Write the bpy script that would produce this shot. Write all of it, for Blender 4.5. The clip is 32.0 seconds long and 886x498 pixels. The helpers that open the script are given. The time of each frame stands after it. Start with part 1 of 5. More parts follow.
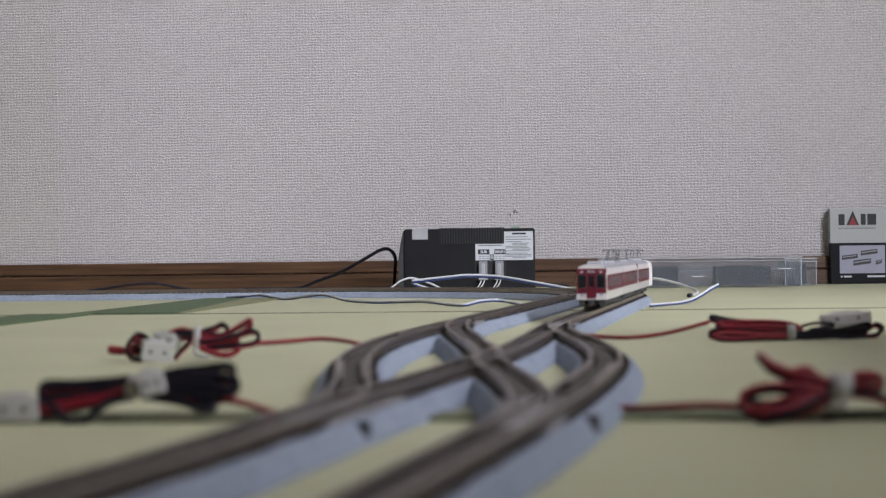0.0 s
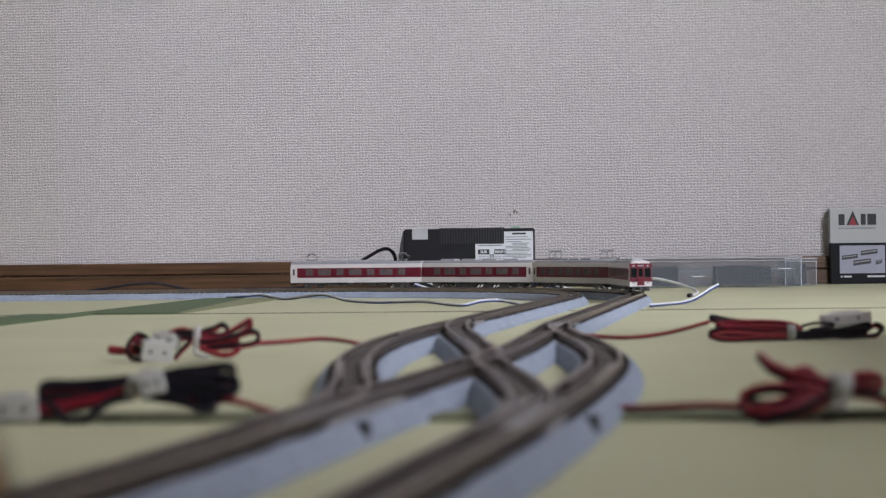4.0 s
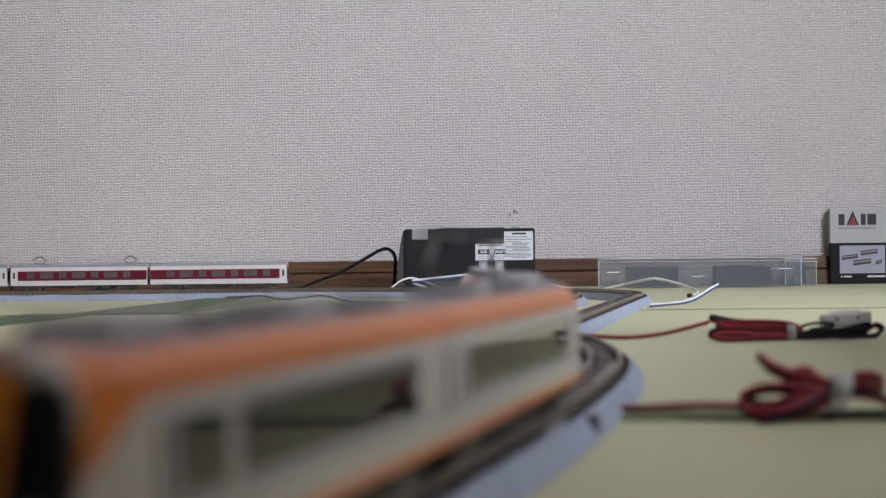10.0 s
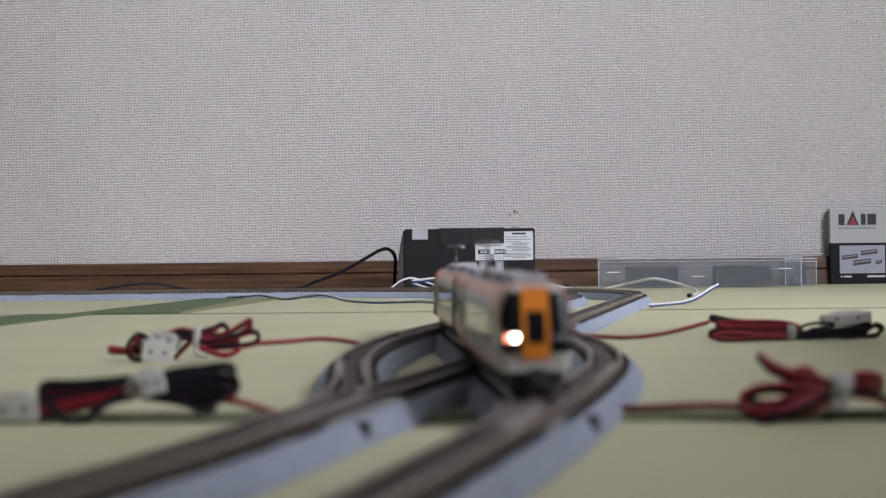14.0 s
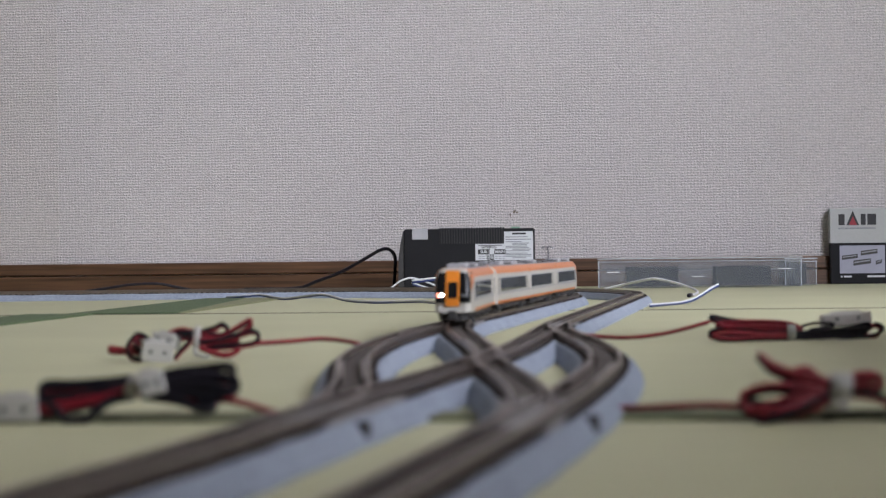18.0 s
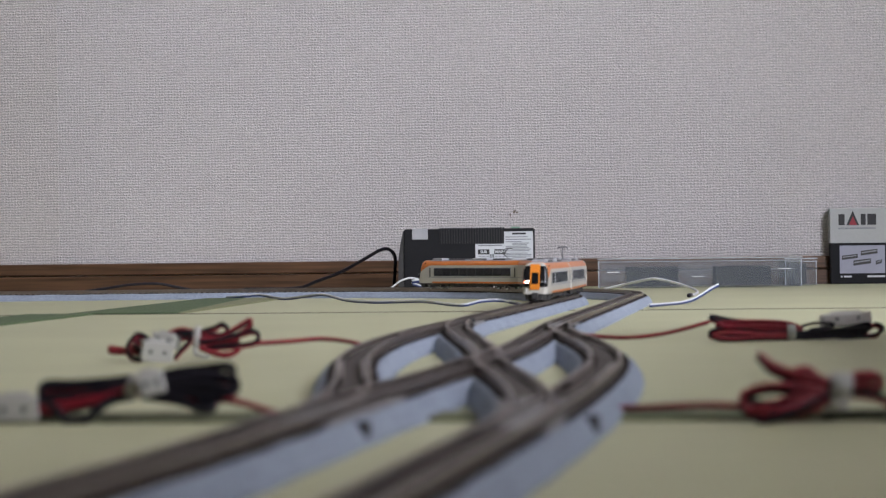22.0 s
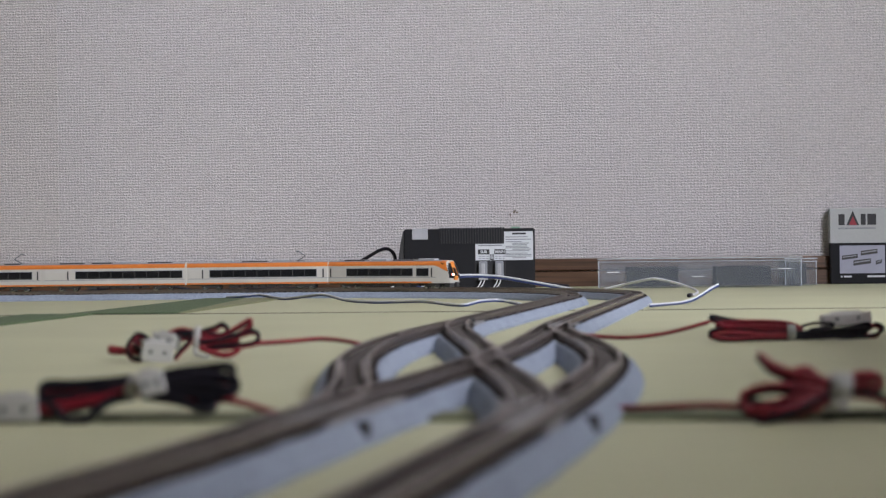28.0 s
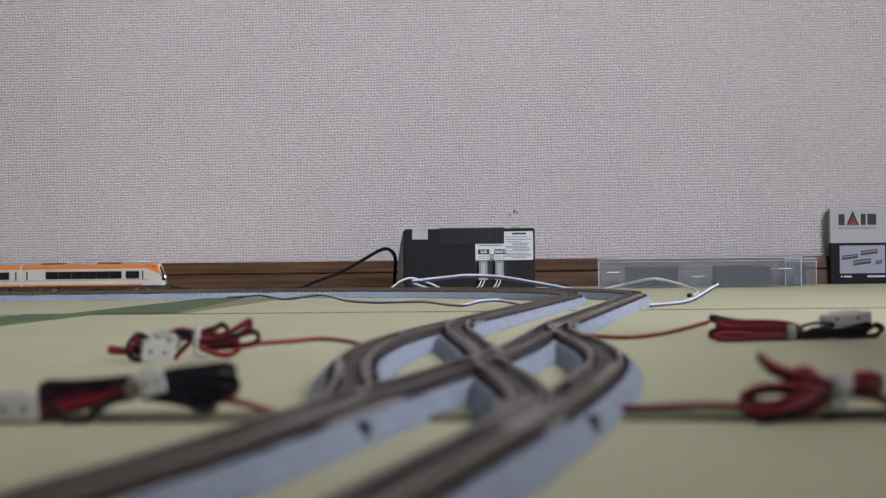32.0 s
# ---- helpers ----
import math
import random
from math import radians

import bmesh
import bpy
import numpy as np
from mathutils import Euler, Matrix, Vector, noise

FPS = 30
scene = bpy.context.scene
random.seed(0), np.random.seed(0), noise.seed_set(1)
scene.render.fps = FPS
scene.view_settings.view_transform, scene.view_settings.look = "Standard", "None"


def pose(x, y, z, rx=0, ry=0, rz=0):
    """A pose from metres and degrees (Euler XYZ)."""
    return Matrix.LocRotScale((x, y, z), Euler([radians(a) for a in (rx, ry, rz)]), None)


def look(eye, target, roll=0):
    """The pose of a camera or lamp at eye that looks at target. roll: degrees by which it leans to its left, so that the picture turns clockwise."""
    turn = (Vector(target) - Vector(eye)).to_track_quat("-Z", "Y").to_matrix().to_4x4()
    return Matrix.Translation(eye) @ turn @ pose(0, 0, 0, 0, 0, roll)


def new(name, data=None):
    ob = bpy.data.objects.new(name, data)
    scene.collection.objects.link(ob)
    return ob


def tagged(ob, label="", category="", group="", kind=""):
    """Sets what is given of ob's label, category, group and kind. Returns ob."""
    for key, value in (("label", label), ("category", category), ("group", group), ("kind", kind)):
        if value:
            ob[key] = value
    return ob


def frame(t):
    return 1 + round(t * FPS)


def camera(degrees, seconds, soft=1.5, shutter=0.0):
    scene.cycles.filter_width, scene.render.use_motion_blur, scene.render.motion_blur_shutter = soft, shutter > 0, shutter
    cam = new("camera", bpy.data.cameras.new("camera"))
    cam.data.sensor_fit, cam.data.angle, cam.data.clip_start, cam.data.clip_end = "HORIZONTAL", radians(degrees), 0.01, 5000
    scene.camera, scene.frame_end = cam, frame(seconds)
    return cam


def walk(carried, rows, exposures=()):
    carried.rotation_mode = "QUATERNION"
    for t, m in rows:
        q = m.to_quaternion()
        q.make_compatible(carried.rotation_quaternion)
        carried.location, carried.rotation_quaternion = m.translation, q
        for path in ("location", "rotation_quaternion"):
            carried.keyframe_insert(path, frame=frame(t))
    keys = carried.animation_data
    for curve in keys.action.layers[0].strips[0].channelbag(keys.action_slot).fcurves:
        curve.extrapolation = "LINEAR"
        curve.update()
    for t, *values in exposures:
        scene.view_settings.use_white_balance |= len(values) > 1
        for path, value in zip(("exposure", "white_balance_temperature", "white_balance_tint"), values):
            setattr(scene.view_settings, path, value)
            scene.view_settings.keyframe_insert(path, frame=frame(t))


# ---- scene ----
cam = camera(26.74, 32.0, soft=1.3)
walk(cam, [(0.0, look((0, 0, 0.044), (0, 10, 0.0622), -0.66)), (32.0, look((0, 0, 0.044), (0, 10, 0.0622), -0.66))],
     exposures=[(0.0, 0.05), (6.0, 0.03), (9.0, 0.10), (11.0, 0.15), (14.0, 0.12), (18.0, 0.05), (28.0, 0.02), (32.0, 0.02)])
cam.data.dof.use_dof = True
cam.data.dof.focus_distance = 2.0
cam.data.dof.aperture_fstop = 21.0

# ---- light: a large window beside the track, daylight behind it ----
world = bpy.data.worlds.new("world")
scene.world = world
world.use_nodes = True
wn = world.node_tree.nodes
sky = wn.new("ShaderNodeTexSky")
sky.sky_type = "NISHITA"
sky.sun_disc = False
sky.sun_elevation = radians(40)
sky.sun_rotation = radians(200)
wn["Background"].inputs["Strength"].default_value = 0.1
world.node_tree.links.new(sky.outputs["Color"], wn["Background"].inputs["Color"])
WINDOW_W = 182.0
YAW = -5.0
ROOM = pose(0, 2.33, 0, 0, 0, YAW)
lamp = bpy.data.lights.new("window_light", "AREA")
lamp.shape, lamp.size, lamp.size_y, lamp.energy, lamp.color = "RECTANGLE", 1.4, 1.2, WINDOW_W, (0.848, 0.868, 1.0)
lo = new("window_light", lamp)
lo.matrix_world = ROOM @ look((1.84, -3.15, 1.59), (1.24, -2.35, 1.49))


# ---- materials ----
def nodes_of(name):
    m = bpy.data.materials.new(name)
    m.use_nodes = True
    return m, m.node_tree.nodes, m.node_tree.links, m.node_tree.nodes["Principled BSDF"]


def mat(name, color, rough=0.5, metal=0.0, var=0.15, scale=60.0, bump=0.0, bscale=400.0, spec=0.5, coat=0.0):
    """A surface with colour variation at two scales and fine relief."""
    m, n, l, b = nodes_of(name)
    tc = n.new("ShaderNodeTexCoord")
    a, c = n.new("ShaderNodeTexNoise"), n.new("ShaderNodeTexNoise")
    a.inputs["Scale"].default_value, c.inputs["Scale"].default_value = scale, scale * 9
    a.inputs["Detail"].default_value = 4
    l.new(tc.outputs["Object"], a.inputs["Vector"])
    l.new(tc.outputs["Object"], c.inputs["Vector"])
    mix = n.new("ShaderNodeMath")
    mix.operation = "ADD"
    l.new(a.outputs["Fac"], mix.inputs[0])
    l.new(c.outputs["Fac"], mix.inputs[1])
    ramp = n.new("ShaderNodeMapRange")
    ramp.inputs["From Min"].default_value, ramp.inputs["From Max"].default_value = 0.6, 1.4
    ramp.inputs["To Min"].default_value, ramp.inputs["To Max"].default_value = 1 - var, 1 + var
    l.new(mix.outputs[0], ramp.inputs["Value"])
    vm = n.new("ShaderNodeVectorMath")
    vm.operation = "SCALE"
    vm.inputs[0].default_value = color[:3]
    l.new(ramp.outputs["Result"], vm.inputs["Scale"])
    l.new(vm.outputs["Vector"], b.inputs["Base Color"])
    b.inputs["Roughness"].default_value, b.inputs["Metallic"].default_value = rough, metal
    b.inputs["Specular IOR Level"].default_value = spec
    b.inputs["Coat Weight"].default_value = coat
    if bump:
        bn, bp = n.new("ShaderNodeTexNoise"), n.new("ShaderNodeBump")
        bn.inputs["Scale"].default_value = bscale
        bn.inputs["Detail"].default_value = 3
        l.new(tc.outputs["Object"], bn.inputs["Vector"])
        l.new(bn.outputs["Fac"], bp.inputs["Height"])
        bp.inputs["Strength"].default_value, bp.inputs["Distance"].default_value = bump, 0.001
        l.new(bp.outputs["Normal"], b.inputs["Normal"])
    return m


def wallpaper(name, tint):
    """Off-white wallpaper embossed with a fine, uneven basket weave, its relief shading also put into the colour."""
    m, n, l, b = nodes_of(name)
    tc = n.new("ShaderNodeTexCoord")
    wob = n.new("ShaderNodeTexNoise")
    wob.inputs["Scale"].default_value, wob.inputs["Detail"].default_value = 260.0, 2.0
    l.new(tc.outputs["Object"], wob.inputs["Vector"])
    off = n.new("ShaderNodeVectorMath")
    off.operation = "MULTIPLY_ADD"
    off.inputs[1].default_value = (0.0017, 0.0017, 0.0015)
    l.new(wob.outputs["Color"], off.inputs[0])
    slow, drift = n.new("ShaderNodeTexNoise"), n.new("ShaderNodeVectorMath")
    slow.inputs["Scale"].default_value, slow.inputs["Detail"].default_value = 34.0, 1.0
    l.new(tc.outputs["Object"], slow.inputs["Vector"])
    drift.operation = "MULTIPLY_ADD"
    drift.inputs[1].default_value = (0.0028, 0.0028, 0.0028)
    l.new(slow.outputs["Color"], drift.inputs[0])
    l.new(tc.outputs["Object"], drift.inputs[2])
    l.new(drift.outputs["Vector"], off.inputs[2])
    waves = []
    for stretch in ((640.0, 200.0, 230.0), (230.0, 200.0, 680.0)):
        mp = n.new("ShaderNodeMapping")
        mp.inputs["Scale"].default_value = stretch
        l.new(off.outputs["Vector"], mp.inputs["Vector"])
        w = n.new("ShaderNodeTexNoise")
        w.inputs["Scale"].default_value, w.inputs["Detail"].default_value = 1.0, 1.0
        l.new(mp.outputs["Vector"], w.inputs["Vector"])
        g = n.new("ShaderNodeMapRange")
        g.inputs["From Min"].default_value, g.inputs["From Max"].default_value = 0.3, 0.7
        l.new(w.outputs["Fac"], g.inputs["Value"])
        waves.append(g)
    patch = n.new("ShaderNodeTexNoise")
    patch.inputs["Scale"].default_value, patch.inputs["Detail"].default_value = 210.0, 1.0
    l.new(tc.outputs["Object"], patch.inputs["Vector"])
    pr = n.new("ShaderNodeMapRange")
    pr.inputs["From Min"].default_value, pr.inputs["From Max"].default_value = 0.40, 0.52
    l.new(patch.outputs["Fac"], pr.inputs["Value"])
    mixw = n.new("ShaderNodeMix")
    l.new(pr.outputs["Result"], mixw.inputs["Factor"])
    l.new(waves[0].outputs["Result"], mixw.inputs["A"])
    l.new(waves[1].outputs["Result"], mixw.inputs["B"])
    prod = n.new("ShaderNodeMath")
    prod.operation = "MULTIPLY"
    for k, (axis, scale) in enumerate((("X", 80.0), ("Z", 92.0))):
        rows = n.new("ShaderNodeTexWave")
        rows.bands_direction = axis
        rows.inputs["Scale"].default_value = scale
        l.new(off.outputs["Vector"], rows.inputs["Vector"])
        soft = n.new("ShaderNodeMapRange")
        soft.inputs["To Min"].default_value = (0.45, 0.0)[k]
        l.new(rows.outputs["Fac"], soft.inputs["Value"])
        l.new(soft.outputs["Result"], prod.inputs[k])
    bumps = n.new("ShaderNodeMix")
    bumps.inputs["Factor"].default_value = 0.58
    l.new(mixw.outputs["Result"], bumps.inputs["A"])
    l.new(prod.outputs[0], bumps.inputs["B"])
    fine = n.new("ShaderNodeTexNoise")
    fine.inputs["Scale"].default_value, fine.inputs["Detail"].default_value = 620.0, 2.0
    l.new(tc.outputs["Object"], fine.inputs["Vector"])
    grain = n.new("ShaderNodeMath")
    grain.operation = "MULTIPLY_ADD"
    grain.inputs[1].default_value = 1.5
    l.new(fine.outputs["Fac"], grain.inputs[0])
    l.new(bumps.outputs["Result"], grain.inputs[2])
    big = n.new("ShaderNodeTexNoise")
    big.inputs["Scale"].default_value, big.inputs["Detail"].default_value = 7.0, 3.0
    l.new(tc.outputs["Object"], big.inputs["Vector"])
    # low spots of the weave darkened in base colour, as painted relief shade
    mr = n.new("ShaderNodeMapRange")
    mr.inputs["From Min"].default_value, mr.inputs["From Max"].default_value = 0.50, 1.80
    mr.inputs["To Min"].default_value, mr.inputs["To Max"].default_value = 0.58, 1.11
    l.new(grain.outputs[0], mr.inputs["Value"])
    mb = n.new("ShaderNodeMapRange")
    mb.inputs["To Min"].default_value, mb.inputs["To Max"].default_value = 0.95, 1.05
    l.new(big.outputs["Fac"], mb.inputs["Value"])
    mul = n.new("ShaderNodeMath")
    mul.operation = "MULTIPLY"
    l.new(mr.outputs["Result"], mul.inputs[0])
    l.new(mb.outputs["Result"], mul.inputs[1])
    vm = n.new("ShaderNodeVectorMath")
    vm.operation = "SCALE"
    vm.inputs[0].default_value = tint
    l.new(mul.outputs[0], vm.inputs["Scale"])
    l.new(vm.outputs["Vector"], b.inputs["Base Color"])
    bp = n.new("ShaderNodeBump")
    bp.inputs["Strength"].default_value, bp.inputs["Distance"].default_value = 1.0, 0.0019
    l.new(grain.outputs[0], bp.inputs["Height"])
    l.new(bp.outputs["Normal"], b.inputs["Normal"])
    b.inputs["Roughness"].default_value = 0.9
    return m


def tatami():
    """Pale straw matting: fine ribs across the mat and faint stains."""
    m, n, l, b = nodes_of("tatami_straw")
    tc = n.new("ShaderNodeTexCoord")
    wave = n.new("ShaderNodeTexWave")
    wave.bands_direction = "X"
    wave.inputs["Scale"].default_value = 150.0
    wave.inputs["Distortion"].default_value = 1.5
    wave.inputs["Detail Scale"].default_value = 4.0
    l.new(tc.outputs["Object"], wave.inputs["Vector"])
    mp = n.new("ShaderNodeMapping")
    mp.inputs["Scale"].default_value = (15, 160, 15)
    l.new(tc.outputs["Object"], mp.inputs["Vector"])
    st = n.new("ShaderNodeTexNoise")
    st.inputs["Scale"].default_value, st.inputs["Detail"].default_value = 1.0, 5.0
    l.new(mp.outputs["Vector"], st.inputs["Vector"])
    big = n.new("ShaderNodeTexNoise")
    big.inputs["Scale"].default_value, big.inputs["Detail"].default_value = 6.0, 4.0
    l.new(tc.outputs["Object"], big.inputs["Vector"])
    mix = n.new("ShaderNodeMix")
    mix.data_type = "RGBA"
    mix.inputs["A"].default_value, mix.inputs["B"].default_value = (0.47, 0.468, 0.285, 1), (0.58, 0.578, 0.37, 1)
    l.new(big.outputs["Fac"], mix.inputs["Factor"])
    mr = n.new("ShaderNodeMapRange")
    mr.inputs["To Min"].default_value, mr.inputs["To Max"].default_value = 0.86, 1.1
    l.new(st.outputs["Fac"], mr.inputs["Value"])
    vm = n.new("ShaderNodeVectorMath")
    vm.operation = "SCALE"
    l.new(mix.outputs["Result"], vm.inputs[0])
    l.new(mr.outputs["Result"], vm.inputs["Scale"])
    l.new(vm.outputs["Vector"], b.inputs["Base Color"])
    bp = n.new("ShaderNodeBump")
    bp.inputs["Strength"].default_value, bp.inputs["Distance"].default_value = 0.15, 0.0005
    l.new(wave.outputs["Fac"], bp.inputs["Height"])
    l.new(bp.outputs["Normal"], b.inputs["Normal"])
    b.inputs["Roughness"].default_value = 0.6
    b.inputs["Specular IOR Level"].default_value = 0.25
    return m


def wood(name, c1, c2):
    m, n, l, b = nodes_of(name)
    tc = n.new("ShaderNodeTexCoord")
    mp = n.new("ShaderNodeMapping")
    mp.inputs["Scale"].default_value = (9, 200, 260)
    l.new(tc.outputs["Object"], mp.inputs["Vector"])
    ns = n.new("ShaderNodeTexNoise")
    ns.inputs["Scale"].default_value, ns.inputs["Detail"].default_value = 1.0, 6.0
    l.new(mp.outputs["Vector"], ns.inputs["Vector"])
    mr = n.new("ShaderNodeMapRange")
    mr.inputs["From Min"].default_value, mr.inputs["From Max"].default_value = 0.3, 0.7
    l.new(ns.outputs["Fac"], mr.inputs["Value"])
    mix = n.new("ShaderNodeMix")
    mix.data_type = "RGBA"
    mix.inputs["A"].default_value, mix.inputs["B"].default_value = (*c1, 1), (*c2, 1)
    l.new(mr.outputs["Result"], mix.inputs["Factor"])
    l.new(mix.outputs["Result"], b.inputs["Base Color"])
    b.inputs["Roughness"].default_value = 0.42
    return m


def ballast(name, c1, c2, rough=0.9):
    """Moulded roadbed plastic with grain like fine gravel."""
    m, n, l, b = nodes_of(name)
    tc = n.new("ShaderNodeTexCoord")
    v = n.new("ShaderNodeTexVoronoi")
    v.inputs["Scale"].default_value = 900.0
    l.new(tc.outputs["Object"], v.inputs["Vector"])
    ns = n.new("ShaderNodeTexNoise")
    ns.inputs["Scale"].default_value, ns.inputs["Detail"].default_value = 40.0, 3.0
    l.new(tc.outputs["Object"], ns.inputs["Vector"])
    sep = n.new("ShaderNodeSeparateColor")
    l.new(v.outputs["Color"], sep.inputs["Color"])
    av = n.new("ShaderNodeMath")
    av.operation = "MULTIPLY_ADD"
    av.inputs[1].default_value = 0.5
    l.new(sep.outputs["Red"], av.inputs[0])
    half = n.new("ShaderNodeMath")
    half.operation = "MULTIPLY"
    half.inputs[1].default_value = 0.5
    l.new(ns.outputs["Fac"], half.inputs[0])
    l.new(half.outputs[0], av.inputs[2])
    mix = n.new("ShaderNodeMix")
    mix.data_type = "RGBA"
    mix.inputs["A"].default_value, mix.inputs["B"].default_value = (*c1, 1), (*c2, 1)
    l.new(av.outputs[0], mix.inputs["Factor"])
    l.new(mix.outputs["Result"], b.inputs["Base Color"])
    bp = n.new("ShaderNodeBump")
    bp.inputs["Strength"].default_value, bp.inputs["Distance"].default_value = 0.6, 0.0006
    l.new(v.outputs["Distance"], bp.inputs["Height"])
    l.new(bp.outputs["Normal"], b.inputs["Normal"])
    b.inputs["Roughness"].default_value = rough
    b.inputs["Specular IOR Level"].default_value = 0.12
    return m


def glow(name, color, strength):
    m, n, l, b = nodes_of(name)
    b.inputs["Base Color"].default_value = (*color, 1)
    b.inputs["Emission Color"].default_value = (*color, 1)
    b.inputs["Emission Strength"].default_value = strength
    return m


def clear_plastic(name, color, rough, alpha):
    """Milky translucent plastic: part glass, part diffuse."""
    m, n, l, b = nodes_of(name)
    b.inputs["Base Color"].default_value = (*color, 1)
    b.inputs["Roughness"].default_value = rough
    b.inputs["Alpha"].default_value = alpha
    return m


M_WALL, M_WALL2, M_TATAMI = wallpaper("embossed_wallpaper", (0.835, 0.79, 0.78)), wallpaper("faded_embossed_wallpaper", (0.825, 0.775, 0.75)), tatami()
M_HERI = mat("green_cloth_border", (0.10, 0.145, 0.068), 0.85, var=0.25, scale=120, bump=0.5, bscale=900)
M_HERI2 = mat("paler_olive_border", (0.25, 0.255, 0.14), 0.85, var=0.2, scale=120, bump=0.5, bscale=900)
M_HERI3 = mat("brownish_green_border", (0.155, 0.165, 0.092), 0.85, var=0.25, scale=120, bump=0.5, bscale=900)
M_GAP = mat("dark_gap", (0.05, 0.045, 0.03), 0.9, var=0.2)
M_SKIRT = wood("dark_stained_wood", (0.045, 0.022, 0.011), (0.150, 0.076, 0.038))
M_PLASTER = mat("white_plaster", (0.74, 0.73, 0.71), 0.9, var=0.04, scale=6, bump=0.2, bscale=60)
M_BALLAST = ballast("pale_grey_roadbed", (0.225, 0.258, 0.318), (0.385, 0.435, 0.52))
M_BEDTOP = ballast("dark_roadbed_top", (0.055, 0.047, 0.043), (0.115, 0.100, 0.090))
M_BEDMID = ballast("paler_middle_of_the_roadbed", (0.075, 0.066, 0.060), (0.155, 0.138, 0.126))
M_TIE = mat("brown_sleeper_plastic", (0.044, 0.035, 0.031), 0.75, var=0.25, scale=200, spec=0.12)
M_RAIL = mat("dull_nickel_rail", (0.34, 0.29, 0.265), 0.33, 0.9, var=0.25, scale=150)
M_FROG = mat("grey_turnout_plastic", (0.26, 0.255, 0.25), 0.6, var=0.3, scale=150, spec=0.25)
M_BLACK = mat("black_plastic", (0.011, 0.011, 0.013), 0.45, var=0.2, scale=50, bump=0.15, bscale=900, spec=0.3)
M_DARK = mat("dark_underframe_plastic", (0.045, 0.043, 0.042), 0.55, var=0.25, scale=150)
M_GREYP = mat("grey_plastic", (0.27, 0.28, 0.30), 0.45, var=0.08, scale=60)
M_WHITEP = mat("white_plastic", (0.78, 0.77, 0.74), 0.4, var=0.05, scale=60)
M_PAPER = mat("white_printed_label", (0.62, 0.64, 0.66), 0.6, var=0.04, scale=60)
M_INK = mat("black_ink", (0.02, 0.02, 0.022), 0.55, var=0.1)
M_INKG = mat("grey_ink", (0.22, 0.23, 0.25), 0.6, var=0.1)
M_RED = mat("red_wire_insulation", (0.27, 0.014, 0.028), 0.4, var=0.15, scale=90)
M_BLK = mat("black_wire_insulation", (0.012, 0.010, 0.016), 0.5, var=0.15, scale=90, spec=0.25)
M_WWIRE = mat("white_wire_insulation", (0.72, 0.73, 0.74), 0.38, var=0.08, scale=90)
M_BWIRE = mat("blue_wire_insulation", (0.028, 0.048, 0.16), 0.38, var=0.12, scale=90)
M_IVORY = mat("ivory_train_paint", (0.56, 0.54, 0.485), 0.32, var=0.05, scale=80, coat=0.2)
M_ORANGE = mat("orange_train_paint", (0.70, 0.205, 0.036), 0.32, var=0.07, scale=80, coat=0.25)
M_AMBER = mat("yellowish_orange_paint", (0.82, 0.265, 0.03), 0.35, var=0.06, scale=80, coat=0.2)
M_MAROON = mat("maroon_train_paint", (0.118, 0.011, 0.022), 0.45, var=0.08, scale=80, spec=0.3)
M_CREAM = mat("white_train_paint", (0.64, 0.61, 0.585), 0.34, var=0.05, scale=80, coat=0.2)
M_ROOF = mat("grey_roof_paint", (0.30, 0.30, 0.32), 0.55, var=0.12, scale=90)
M_ROOFU = mat("pale_grey_roof_unit", (0.42, 0.42, 0.44), 0.5, var=0.1, scale=120)
M_GLASS = mat("dark_glossy_window", (0.012, 0.013, 0.014), 0.05, var=0.1, spec=0.55, coat=0.35)
M_GLASSG = mat("grey_curtained_window", (0.125, 0.105, 0.106), 0.25, var=0.25, scale=160, spec=0.35)
M_STEEL = mat("bright_wheel_steel", (0.55, 0.55, 0.55), 0.25, 1.0, var=0.1)
M_PANTO = mat("grey_pantograph_metal", (0.22, 0.22, 0.23), 0.4, 0.7, var=0.1)
M_LAMP = glow("headlight_glow", (1.0, 0.97, 0.92), 40.0)
M_REDGLOW = glow("reddish_reflection_glow", (1.0, 0.30, 0.20), 3.2)
M_ROOFD = mat("dark_grey_roof_unit", (0.10, 0.095, 0.095), 0.5, var=0.15, scale=120)
M_POST = mat("dark_window_post", (0.045, 0.042, 0.042), 0.4, var=0.1)
M_FRAME = mat("aluminium_window_frame", (0.15, 0.06, 0.065), 0.4, var=0.1)
M_CASE = clear_plastic("milky_clear_plastic", (0.40, 0.44, 0.48), 0.22, 0.13)
M_SCREEN = mat("black_tinted_windscreen", (0.009, 0.009, 0.010), 0.28, var=0.1, spec=0.18)
M_CARTON = mat("grey_white_carton", (0.43, 0.44, 0.43), 0.6, var=0.05, scale=40)
M_CARD = mat("black_card_print", (0.010, 0.010, 0.012), 0.6, var=0.2, scale=50, spec=0.2)
M_PLUG = mat("yellowed_white_plug", (0.45, 0.445, 0.41), 0.35, var=0.08, scale=120)
M_CASEEDGE = clear_plastic("bright_edge_highlight", (0.72, 0.76, 0.80), 0.25, 0.6)
M_CASEIN = mat("dark_grey_foam", (0.018, 0.021, 0.027), 0.8, var=0.1)


# ---- mesh helpers ----
def mesh_of(name, bm, material, smooth=False):
    me = bpy.data.meshes.new(name)
    bm.normal_update()
    bm.to_mesh(me)
    bm.free()
    me.materials.append(material)
    if smooth:
        for p in me.polygons:
            p.use_smooth = True
    return me


def part(name, bm, material, parent=None, label="", smooth=False):
    ob = new(name, mesh_of(name, bm, material, smooth))
    if parent is not None:
        ob.parent = parent
    if label:
        ob["label"] = label
    return ob


